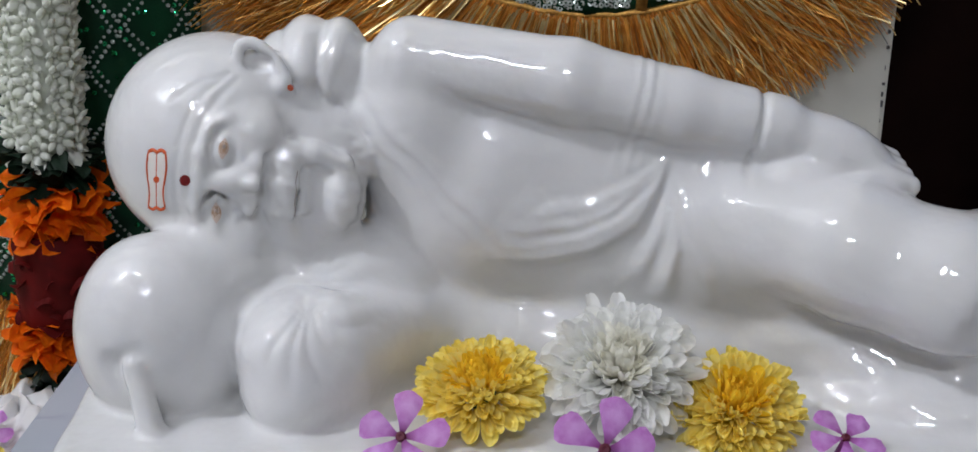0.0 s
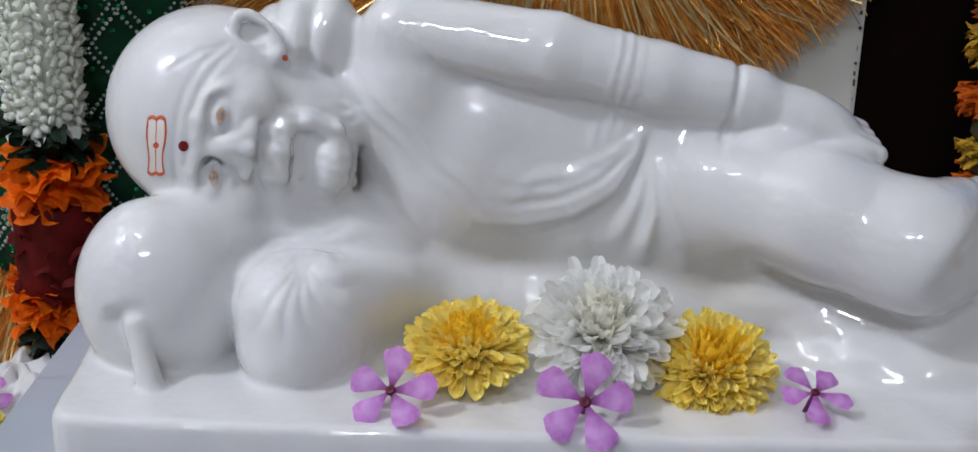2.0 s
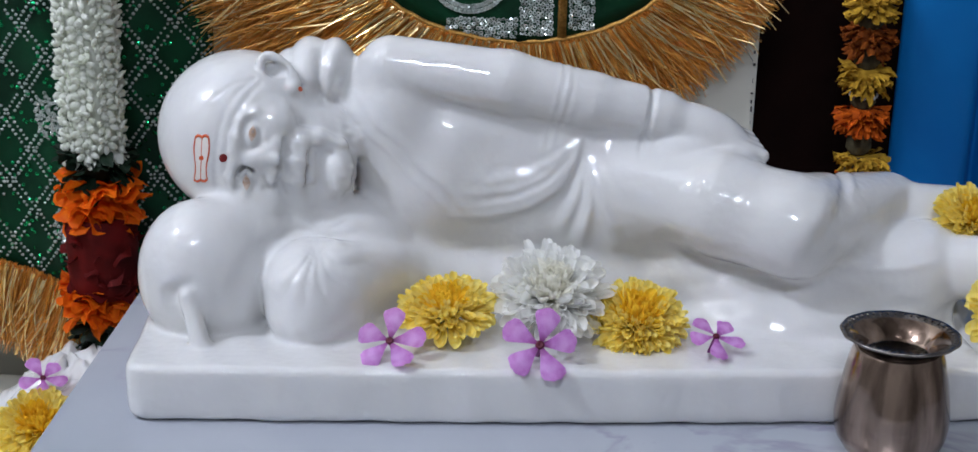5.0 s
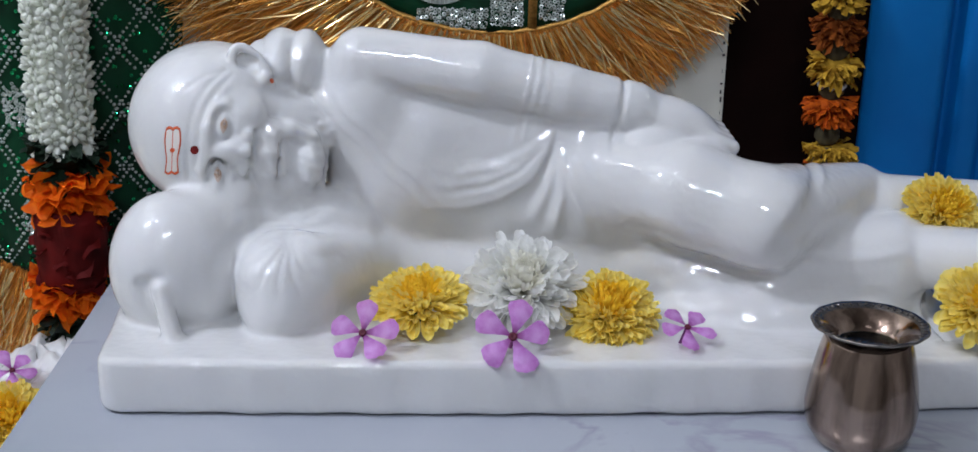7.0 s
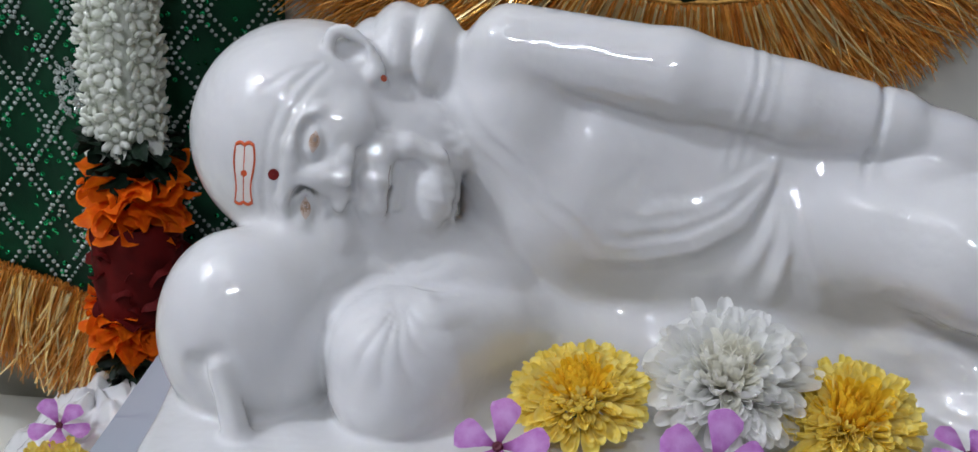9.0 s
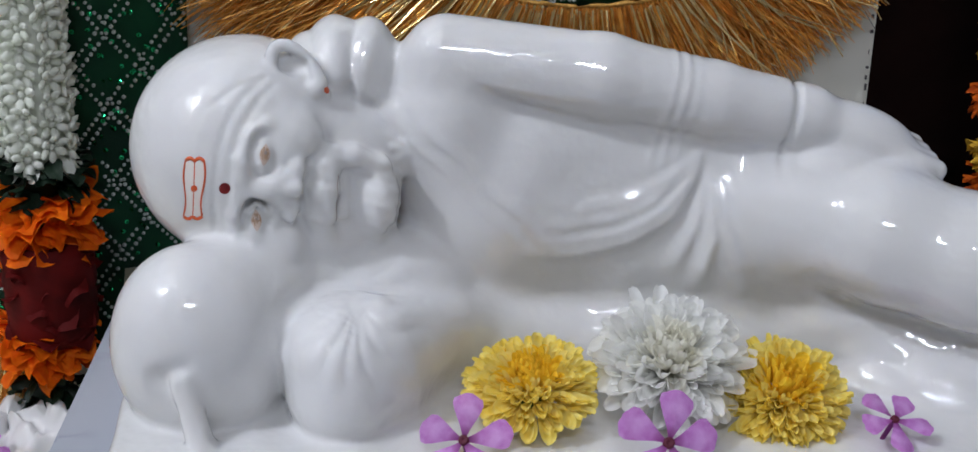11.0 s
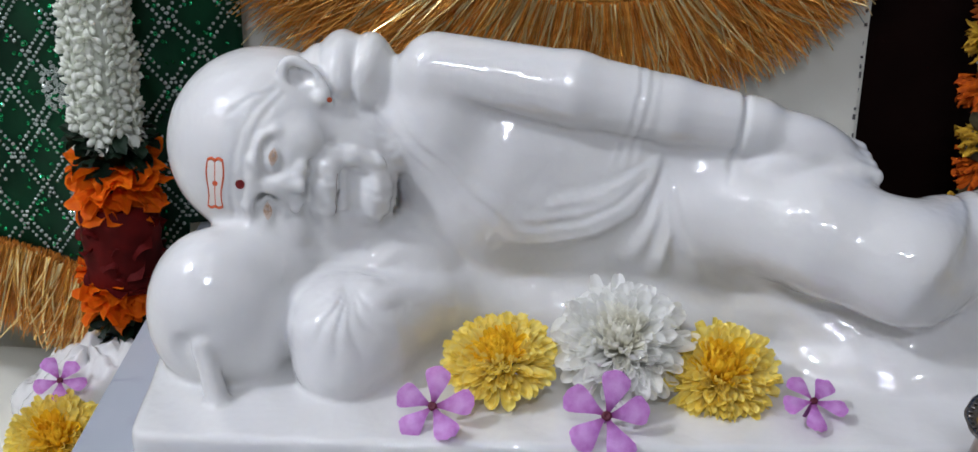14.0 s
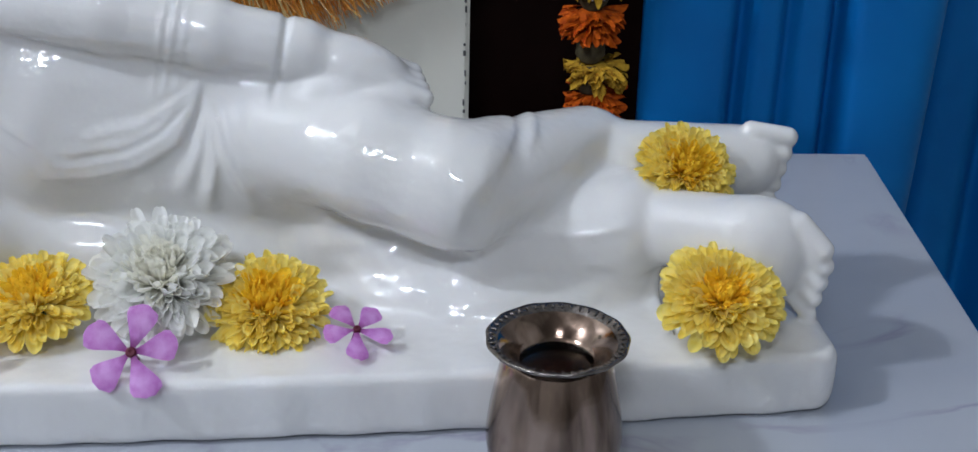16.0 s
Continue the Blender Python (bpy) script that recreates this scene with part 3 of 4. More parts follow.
# feet with toes
limb((370, 92, 68), (424, 94, 66), 17, 15, 2.5)
for i in range(5):
    limb((424, 92 - i * 1.0, 80 - 6.4 * i), (439 - i * 1.6, 90 - i * 1.0, 78 - 6.6 * i), 4.6 - 0.25 * i, 4.4 - 0.3 * i, 1.6)
limb((372, 60, 55), (408, 43, 56), 15, 16.5, 2)
egg((418, 38, 52), (19, 15, 22), 7)
for i in range(5):
    limb((429, 33, 66 - 7.4 * i), (439 - 1.2 * abs(i - 1), 28, 57 - 7.0 * i), 5.0 - 0.3 * i, 4.6 - 0.3 * i, 2.2)

# left arm that props the head: sleeve, elbow and hand
egg((21, 56, 50), (28.5, 27, 35.5), 4)
egg((32, 60, 48), (23, 26, 34), 6)
egg((40, 72, 62), (26, 22, 26), 8)
limb((11, 28.5, 48), (13, 26, 34), 4.4, 4.0, 4, carve=True)
limb((12, 29, 49), (20, 26, 55), 3.2, 3.0, 4, carve=True)
limb((19, 31, 48), (25, 25, 27), 3.6, 5.0, 3)
limb((29, 24.5, 44), (31, 24, 32), 2.6, 2.6, 4, carve=True)
limb((62, 74, 58), (68, 78, 80), 13, 10, 6)
egg((72, 48, 37), (20.5, 26, 20), 4)
egg((70, 50, 50), (18.5, 24, 17), 6)
limb((84, 54, 43), (109, 74, 46), 22, 14, 12)
limb((100, 78, 40), (146, 88, 34), 18, 14, 12)
limb((86, 50, 56), (108, 66, 53), 9.5, 6.5, 8)
egg((78, 30, 72), (4.5, 14, 8), 6, carve=True)
egg((84, 86, 60), (34, 24, 20), 6)


def sleeve_wrinkles(u, v, z):
    angle = np.arctan2(z - 68, u - 77)
    far = np.sqrt((u - 77) ** 2 + (z - 68) ** 2)
    return (0.9 * np.abs(np.sin(angle * 7.0 + 0.4 + 0.6 * np.sin(far * 0.2))) - 0.5) * fade(far, 6, 30, 5) * fade(v, 10, 66, 4) * fade(z, 46, 78, 3)


relief((50, 15, 36), (130, 76, 84), sleeve_wrinkles)

def skin(field):
    """Surface nets: one vertex in each cell that the surface crosses, one quad round each edge that it crosses."""
    inside = field < 0
    corners = [(i, j, k) for i in (0, 1) for j in (0, 1) for k in (0, 1)]
    n = [s - 1 for s in field.shape]
    count = np.zeros(n, np.int8)
    for i, j, k in corners:
        count += inside[i:i + n[0], j:j + n[1], k:k + n[2]]
    cells = np.argwhere((count > 0) & (count < 8))
    ids = np.full(n, -1, np.int32)
    ids[tuple(cells.T)] = np.arange(len(cells))
    total, hits = np.zeros((len(cells), 3)), np.zeros(len(cells))
    value = {c: field[cells[:, 0] + c[0], cells[:, 1] + c[1], cells[:, 2] + c[2]] for c in corners}
    for a in corners:
        for axis in range(3):
            if a[axis] == 0:
                b = tuple(1 if x == axis else a[x] for x in range(3))
                va, vb = value[a], value[b]
                cross = (va < 0) != (vb < 0)
                t = np.where(cross, va / np.where(cross, va - vb, 1), 0)
                point = np.tile(np.array(a, float), (len(cells), 1))
                point[:, axis] += t
                total += point * cross[:, None]
                hits += cross
    verts = GRID_LOW + CELL * (cells + total / hits[:, None])
    quads = []
    for axis in range(3):
        one = [slice(1, -1)] * 3
        two = list(one)
        one[axis], two[axis] = slice(0, -1), slice(1, None)
        a, b = inside[tuple(one)], inside[tuple(two)]
        at = np.argwhere(a != b)
        flip = a[tuple(at.T)]
        at = at + 1
        at[:, axis] -= 1
        p, q = [x for x in range(3) if x != axis]
        ring = []
        for dp, dq in ((0, 0), (-1, 0), (-1, -1), (0, -1)):
            c = at.copy()
            c[:, p] += dp
            c[:, q] += dq
            ring.append(ids[tuple(c.T)])
        ring = np.stack(ring, 1)
        if axis == 1:
            flip = ~flip
        ring[~flip] = ring[~flip][:, ::-1]
        quads.append(ring)
    return verts, np.concatenate(quads)


def statue_mesh():
    verts, quads = skin(FIELD)
    verts, faces, mats = [verts], [quads], [np.zeros(len(quads), int)]
    total = len(verts[0])

    def stroke(points, radius, mat, n=6):
        """A raised line on the head: paint, or the mouth's dark crease."""
        nonlocal total
        p = np.array(points)
        ring = []
        for i in range(len(p)):
            way = p[min(i + 1, len(p) - 1)] - p[max(i - 1, 0)]
            way = way / (np.linalg.norm(way) + 1e-9)
            x = np.cross(way, OUT)
            x /= np.linalg.norm(x) + 1e-9
            ring.append([p[i] + radius * (math.cos(2 * math.pi * j / n) * x + 0.45 * math.sin(2 * math.pi * j / n) * OUT) for j in range(n)])
        verts.append(np.array(ring).reshape(-1, 3))
        quad = [[total + i * n + j, total + i * n + (j + 1) % n, total + (i + 1) * n + (j + 1) % n, total + (i + 1) * n + j] for i in range(len(p) - 1) for j in range(n)]
        faces.append(np.array(quad))
        mats.append(np.full(len(quad), mat))
        total += len(p) * n

    def patch(spots, mat):
        """A filled patch of paint: rows of (a, b) points."""
        nonlocal total
        rows, cols = len(spots), len(spots[0])
        verts.append(np.array([face_surface(a, b, 0.16) for row in spots for a, b in row]))
        quad = [[total + i * cols + j, total + i * cols + j + 1, total + (i + 1) * cols + j + 1, total + (i + 1) * cols + j] for i in range(rows - 1) for j in range(cols - 1)]
        faces.append(np.array(quad))
        mats.append(np.full(len(quad), mat))
        total += rows * cols

    def disc(a, b, ra, rb, mat):
        patch([[(a + r * ra * math.cos(t), b + r * rb * math.sin(t)) for t in np.linspace(0, 2 * math.pi, 17)] for r in np.linspace(0.02, 1, 5)], mat)

    # forehead mark: a frame with two scalloped ends, a dot and a pale filling
    patch([[(-24.6 + 6.0 * i / 5, -8.6 + 18.4 * j / 12) for j in range(13)] for i in range(6)], 4)
    for a in (-24.6, -21.6, -18.6):
        wave = [(a + (0.5 * math.sin(math.pi * j / 10) if a != -21.6 else 0) * (1 if a < -22 else -1), -8.6 + 18.4 * j / 20) for j in range(21)]
        stroke([face_surface(x, y) for x, y in wave], 0.36 if a != -21.6 else 0.24, 1)
    for b in (-8.6, 9.8):
        s = 1 if b > 0 else -1
        stroke([face_surface(-24.6 + 6 * j / 16, b + s * 0.9 * abs(math.sin(2 * math.pi * j / 16))) for j in range(17)], 0.66, 1)
    disc(-21.6, 0.6, 1.1, 1.1, 1)
    disc(-11.6, 0.8, 1.9, 1.9, 2)
    disc(22.5, 35.5, 1.1, 1.1, 1)
    for s in (-1, 1):
        mid_b, mid_a = MID + 11.0 * s, 0.3 + 0.88 * s
        patch([[(mid_a + k * 1.8 * math.sin(math.pi * j / 12) + 0.05 * (j - 6) * s, mid_b - 3.8 + 7.6 * j / 12) for j in range(13)] for k in np.linspace(-1, 1, 7)], 6)
        disc(mid_a, mid_b + 0.4, 1.6, 2.3, 3)
        disc(mid_a + 0.2, mid_b + 0.7, 0.6, 0.8, 5)
    # the mouth groove's brownish tint and its shade, drawn as one dark line
    stroke([face_surface(26.4 + 0.2 * math.sin(j * 0.9), -9.5 + 16 * j / 16) for j in range(17)], 0.15, 5)

    co = np.concatenate(verts) / 1000
    quads = np.concatenate(faces).astype(np.int32)
    me = bpy.data.meshes.new("reclining_statue")
    me.vertices.add(len(co))
    me.vertices.foreach_set("co", co.astype(np.float32).ravel())
    me.loops.add(quads.size)
    me.loops.foreach_set("vertex_index", quads.ravel())
    me.polygons.add(len(quads))
    me.polygons.foreach_set("loop_start", np.arange(len(quads), dtype=np.int32) * 4)
    me.polygons.foreach_set("material_index", np.concatenate(mats).astype(np.int32))
    me.polygons.foreach_set("use_smooth", np.ones(len(quads), bool))
    for mat in (MARBLE, VERMILION, MAROON, BROWN_PAINT, CREAM_PAINT, PUPIL_AND_CREASE, EYE_PAINT):
        me.materials.append(mat)
    me.update(calc_edges=True)
    me.validate()
    return me


STATUE_POSE = pose(-0.1130, 0.4460, 0.7503, 0, 0, 3.80)
statue = new("reclining_statue", statue_mesh())
statue.matrix_basis = STATUE_POSE
tagged(statue, "glossy white marble statue of a reclining robed figure on a plinth", "statue")

# ---- flowers ----
def petal_mesh(name, mat, long, wide, cup, bend, point=1.0):
    """A petal that grows along +x from the origin: cupped across, bent up along its length, with a rounded tip."""
    bm = bmesh.new()
    rows = []
    for s in (0.0, 0.2, 0.4, 0.6, 0.75, 0.87, 0.95, 1.0):
        w = wide * (0.35 + 0.65 * math.sin(min(1, s / 0.7) * math.pi / 2))
        if s > 0.6:
            w *= max(0.05, 1 - ((s - 0.6) / 0.4) ** (2.6 / point)) ** (0.5 * point)
        rows.append([bm.verts.new((long * s, w / 2 * q, cup * w * q * q + bend * long * s * s)) for q in (-1, -0.5, 0, 0.5, 1)])
    for a, b in zip(rows, rows[1:]):
        for j in range(4):
            bm.faces.new((a[j], b[j], b[j + 1], a[j + 1]))
    return mesh_of(name, bm, mat)


def aim(point, normal, spin=0.0):
    """A pose at point whose z axis looks along normal."""
    return Matrix.Translation(point) @ Vector(normal).to_track_quat("Z", "Y").to_matrix().to_4x4() @ Matrix.Rotation(radians(spin), 4, "Z")


def chrysanthemum(m, mats, label, size=0.047, seed=1, wide=0.085, count=300, high=1.0, point=0.72, full=0.25):
    """A full flower head: blunt petals in a spiral on a low dome, upright at the heart and spread at the edge; full is the dome's share of the width."""
    rng = random.Random(seed)
    root = thing("chrysanthemum", m, label, "flower", "flowers laid by the statue")
    long_petals = [petal_mesh("petal", mats[0], 1.0, wide * (2.4 + 0.55 * i) * (1 + 2.4 * (full - 0.12)), 0.55, 0.42 - 0.17 * i, point) for i in range(4)]
    short_petals = [petal_mesh("petal", mats[1], 1.0, wide * (2.6 + 0.5 * i), 0.6, 0.50 - 0.14 * i, point) for i in range(3)]
    verts, faces = [], []
    for i in range(count + 110):
        s = (i + 0.5) / (count + 110)
        reach = 2 + 98 * s ** 0.62 + rng.uniform(-11, 11)
        inner = s < 0.20 + rng.uniform(-0.05, 0.05)
        shape = short_petals[rng.randrange(3)] if inner else long_petals[rng.randrange(4)]
        scale = size * (0.20 + (0.30 - full) * s ** 0.8) * rng.uniform(0.80, 1.14)
        r = size * full * s ** 0.55
        place = (Matrix.Rotation(radians(i * 137.51 + rng.uniform(-9, 9)), 4, "Z") @ Matrix.Diagonal((1, 1, high, 1)) @ Matrix.Translation((r, 0, size * (0.03 + 0.45 * full) * (1 - s ** 1.3)))
                 @ Matrix.Rotation(radians(reach - 90), 4, "Y") @ Matrix.Rotation(radians(rng.uniform(-30, 30)), 4, "X") @ Matrix.Diagonal((scale, scale * rng.uniform(0.85, 1.15), scale, 1)))
        if i < 110:
            at = len(verts)
            verts += [place @ v.co for v in shape.vertices]
            faces += [[at + k for k in f.vertices] for f in shape.polygons]
        else:
            ob = new("petal", shape)
            ob.parent = root
            ob.matrix_basis = place
    florets = bpy.data.meshes.new("heart_tuft")
    florets.from_pydata(verts, [], faces)
    florets.materials.append(mats[1])
    florets.polygons.foreach_set("use_smooth", [True] * len(florets.polygons))
    tuft = new("heart_tuft", florets)
    tuft.parent = root
    tagged(tuft, "dense short florets at the heart", kind="stuff")
    heart = bmesh.new()
    bmesh.ops.create_icosphere(heart, subdivisions=2, radius=size * 0.09)
    part("heart", heart, mats[1], root)
    stalk = lathe([(0.0, -size * 0.16), (size * 0.06, -size * 0.16), (size * 0.09, -size * 0.09), (size * 0.13, -size * 0.03), (size * 0.05, 0.0)], 12)
    part("calyx", stalk, GREEN_STEM, root)
    return root


YELLOWS, WHITES = (YELLOW, YELLOW_HEART), (WHITE_PETAL, WHITE_HEART)


def statue_place(u, v, z):
    return STATUE_POSE @ Vector((u / 1000, v / 1000, z / 1000))


chrysanthemum(aim(statue_place(137, 40, 37), (-0.06, -0.22, 0.97), 10), YELLOWS, "bright yellow chrysanthemum head leaning on the statue", 0.0500, 3, 0.080, 300, 0.68)
chrysanthemum(aim(statue_place(185, 42, 43.5), (0.02, -0.54, 0.84), 40), WHITES, "large white chrysanthemum head with an ivory heart between yellow ones", 0.0570, 5, 0.104, 220, 0.92, 0.8, 0.15)
chrysanthemum(aim(statue_place(225, 36, 33.5), (0.05, -0.42, 0.90), 70), YELLOWS, "full yellow chrysanthemum head with dense petals on the plinth", 0.0490, 8, 0.082, 300, 0.85)
chrysanthemum(aim(statue_place(391.5, 70, 72), (0.15, -0.66, 0.74), 20), YELLOWS, "yellow chrysanthemum head tucked between the statue's feet", 0.0425, 11, 0.088, 300, 0.85)
chrysanthemum(aim(statue_place(395, 12, 45), (0.03, -0.46, 0.88), 55), YELLOWS, "wide yellow chrysanthemum head leaning on the statue's foot", 0.0500, 14, 0.092, 260, 0.66, 0.72, 0.18)


def periwinkle(m, size, label, seed):
    rng = random.Random(seed)
    root = thing("periwinkle", m, label, "flower", "periwinkles on the plinth")
    bm = bmesh.new()
    rows = []
    for i in range(9):
        s = i / 8
        w = 0.08 + 0.65 * math.sin(min(1.0, s * 0.72 + 0.02) * math.pi * 0.72) ** 1.7
        if s > 0.75:
            w *= math.sqrt(max(0.04, 1 - ((s - 0.75) / 0.25) ** 2 * 0.93))
        rows.append([bm.verts.new((s, w * 0.5 * q + 0.05 * s * s, 0.05 * s * s - 0.05 * q * q * s + 0.03 * math.sin(3 * s + q))) for q in (-1, -0.6, 0, 0.6, 1)])
    for a, b in zip(rows, rows[1:]):
        for j in range(4):
            bm.faces.new((a[j], b[j], b[j + 1], a[j + 1]))
    me = mesh_of("petal", bm, VIOLET)
    for i in range(5):
        ob = new("petal", me)
        ob.parent = root
        ob.matrix_basis = Matrix.Rotation(radians(72 * i + rng.uniform(-5, 5)), 4, "Z") @ Matrix.Translation((size * 0.02, 0, 0)) @ Matrix.Rotation(radians(rng.uniform(-12, 8)), 4, "Y") @ Matrix.Diagonal((size * 0.5 * rng.uniform(0.94, 1.06), size * 0.5, size * 0.5, 1))
    part("eye", lathe([(size * 0.060, -0.0005), (size * 0.055, 0.0008), (size * 0.03, 0.0011), (size * 0.012, 0.0004), (0.0, 0.0004)], 20), VIOLET_EYE, root, "dark crimson centre")
    part("stem_tube", lathe([(0.0, -size * 0.5), (size * 0.03, -size * 0.5), (size * 0.035, -size * 0.1), (size * 0.05, 0.0)], 10), VIOLET, root)
    return root


periwinkle(aim(statue_place(110.8, 9, 35.5), (-0.10, -0.70, 0.70), 17), 0.0305, "violet five-petalled periwinkle with a crimson eye on the plinth", 1)
periwinkle(aim(statue_place(177.3, 2, 36.5), (0.05, -0.76, 0.64), 4), 0.0340, "broad violet periwinkle with a crimson eye on the plinth", 2)
periwinkle(aim(statue_place(258.5, 16, 35), (0.25, -0.30, 0.92), 22), 0.0260, "violet periwinkle lying nearly flat on the plinth", 3)

# ---- water pot ----
WATER = material("still_water", (0.9, 0.95, 0.95), 0.02)
WATER.node_tree.nodes["Principled BSDF"].inputs["Transmission Weight"].default_value = 1.0
WATER.node_tree.nodes["Principled BSDF"].inputs["IOR"].default_value = 1.33
pot = thing("water_pot", pose(0.2152, 0.4370, 0.7503), "small tarnished silver-coloured water pot with a flared rim", "pot")
body = part("body", lathe([(0.0, 0.0), (0.0150, 0.0), (0.0172, 0.0010), (0.0195, 0.0035), (0.0212, 0.0062), (0.0217, 0.0073), (0.0225, 0.0080), (0.0236, 0.0115), (0.0242, 0.0165), (0.0240, 0.0205), (0.0232, 0.0275), (0.0217, 0.0360),
                    (0.0199, 0.0445), (0.0186, 0.0490), (0.0177, 0.0512), (0.0164, 0.0505), (0.0170, 0.047), (0.0190, 0.040), (0.0210, 0.030), (0.0225, 0.020), (0.0222, 0.0125), (0.0, 0.010)], 72), STEEL, pot)
for v in body.data.vertices:
    turn = math.atan2(v.co.y, v.co.x)
    flute = 1 + 0.008 * math.cos(9 * turn + 0.4) + 0.006 * math.cos(4 * turn + 1.0)
    v.co.x, v.co.y = v.co.x * flute, v.co.y * flute
rim = part("rim", lathe([(0.0168, 0.0505), (0.0180, 0.0522), (0.0208, 0.0541), (0.0238, 0.0551), (0.0249, 0.0557), (0.0250, 0.0564), (0.0243, 0.0569), (0.0234, 0.0564), (0.0214, 0.0556), (0.0206, 0.0550)], 72), DARK_SILVER, pot, "dark flared rim with a worked edge")
for v in rim.data.vertices:
    far = math.hypot(v.co.x, v.co.y)
    if far > 0.0225:
        lobe = 1 + 0.010 * math.cos(13 * math.atan2(v.co.y, v.co.x))
        v.co.x, v.co.y = v.co.x * lobe, v.co.y * lobe
part("dish", lathe([(0.0207, 0.0551), (0.0186, 0.0540), (0.0160, 0.0515), (0.0140, 0.0488), (0.0131, 0.0474), (0.0126, 0.0472)], 72), STEEL, pot, "sloping dish inside the rim")
bead = bmesh.new()
bmesh.ops.create_uvsphere(bead, u_segments=6, v_segments=4, radius=0.0006)
bead_mesh = mesh_of("bead", bead, DARK_SILVER)
for i in range(44):
    ob = new("bead", bead_mesh)
    ob.parent = pot
    ob.matrix_basis = pose(0.0228 * math.cos(i * math.pi / 22), 0.0228 * math.sin(i * math.pi / 22), 0.0563, 0, 0, i * 360 / 44) @ Matrix.Diagonal((2.2, 0.9, 0.7, 1))
part("pan", lathe([(0.0150, 0.0440), (0.0, 0.0440)], 40), STEEL, pot)
part("water", lathe([(0.0134, 0.0474), (0.0, 0.0474)], 40), WATER, pot, "still water near the brim")

# ---- draped green cloth with beads and gold fringe ----
GREEN = material("dark_green_satin", (0.0008, 0.042, 0.0145), 0.5, second=(0.0005, 0.018, 0.007), scale=30, sheen=0.03, bump=0.15, spec=0.2, bump_scale=1200)
SILVER = material("silver_bead", (0.62, 0.68, 0.64), 0.16, 0.5, second=(0.42, 0.50, 0.45), scale=300)
EMERALD = material("green_sequin", (0.02, 0.45, 0.16), 0.15, 1.0)
GOLD = material("gold_tinsel", (0.95, 0.47, 0.10), 0.32, 0.45, second=(0.82, 0.34, 0.055), scale=250)
# paler copy of the gold, for strands put in as the tinsel's glints
GLINT = material("glint_coloured_tinsel", (1.0, 0.80, 0.42), 0.22, 0.9, second=(0.95, 0.62, 0.22), scale=250)
strand = GOLD.node_tree.nodes.new("ShaderNodeNewGeometry")
shade = GOLD.node_tree.nodes.new("ShaderNodeValToRGB")
shade.color_ramp.elements[0].color, shade.color_ramp.elements[1].color = (0.62, 0.55, 0.50, 1), (1.0, 1.0, 1.0, 1)
shade.color_ramp.elements[1].position = 0.6
blend = GOLD.node_tree.nodes.new("ShaderNodeMix")
blend.data_type, blend.blend_type = "RGBA", "MULTIPLY"
blend.inputs["Factor"].default_value = 1.0
GOLD.node_tree.links.new(strand.outputs["Random Per Island"], shade.inputs["Fac"])
GOLD.node_tree.links.new(GOLD.node_tree.nodes["Principled BSDF"].inputs["Base Color"].links[0].from_socket, blend.inputs[6])
GOLD.node_tree.links.new(shade.outputs["Color"], blend.inputs[7])
GOLD.node_tree.links.new(blend.outputs[2], GOLD.node_tree.nodes["Principled BSDF"].inputs["Base Color"])
GOLD_CORD = material("gold_cord", (0.62, 0.34, 0.08), 0.45, 0.6, second=(0.4, 0.2, 0.04), scale=700, bump=0.4, bump_scale=900)


def raw_mesh(name, verts, faces, mat, smooth=True):
    me = bpy.data.meshes.new(name)
    me.from_pydata(verts, [], faces)
    me.materials.append(mat)
    if smooth:
        me.polygons.foreach_set("use_smooth", [True] * len(me.polygons))
    return me


def tufts(name, roots, mat, parent, seed, width=0.00045, sway=0.12, turn=1.2):
    """Tinsel strands, each from a root along a way: narrow ribbons that sway and twist a little."""
    rng = random.Random(seed)
    verts, faces = [], []
    for root, way, long in roots:
        root, way = Vector(root), Vector(way).normalized()
        side = way.cross(Vector((0, -1, 0))).normalized()
        drift = side * rng.gauss(0, sway) + Vector((0, rng.gauss(0, sway * 0.4), 0)) + Vector((0, 0, -0.06))
        twist = rng.uniform(-turn, turn)
        at = len(verts)
        for i in range(5):
            s = i / 4
            mid = root + long * (way * s + drift * s * s)
            cross = (side * math.cos(twist + 0.8 * s) + Vector((0, 1, 0)) * math.sin(twist + 0.8 * s)) * width * (1 - 0.4 * s)
            verts += [mid - cross, mid + cross]
            if i:
                faces.append((at + 2 * i - 2, at + 2 * i - 1, at + 2 * i + 1, at + 2 * i))
    ob = new(name, raw_mesh(name, verts, faces, mat, False))
    ob.parent = parent
    return tagged(ob, "loose gold tinsel strands", kind="stuff")


def beads(name, places, radius, mat, parent, label):
    """Many small beads in one mesh."""
    base = bmesh.new()
    bmesh.ops.create_icosphere(base, subdivisions=1, radius=1.0)
    shape, tris = [v.co.copy() for v in base.verts], [[v.index for v in f.verts] for f in base.faces]
    base.free()
    verts, faces = [], []
    for p in places:
        at = len(verts)
        r = radius * (0.8 + 0.4 * noise.random())
        verts += [Vector(p) + c * r for c in shape]
        faces += [[at + i for i in t] for t in tris]
    ob = new(name, raw_mesh(name, verts, faces, mat, False))
    ob.parent = parent
    return tagged(ob, label, kind="stuff")


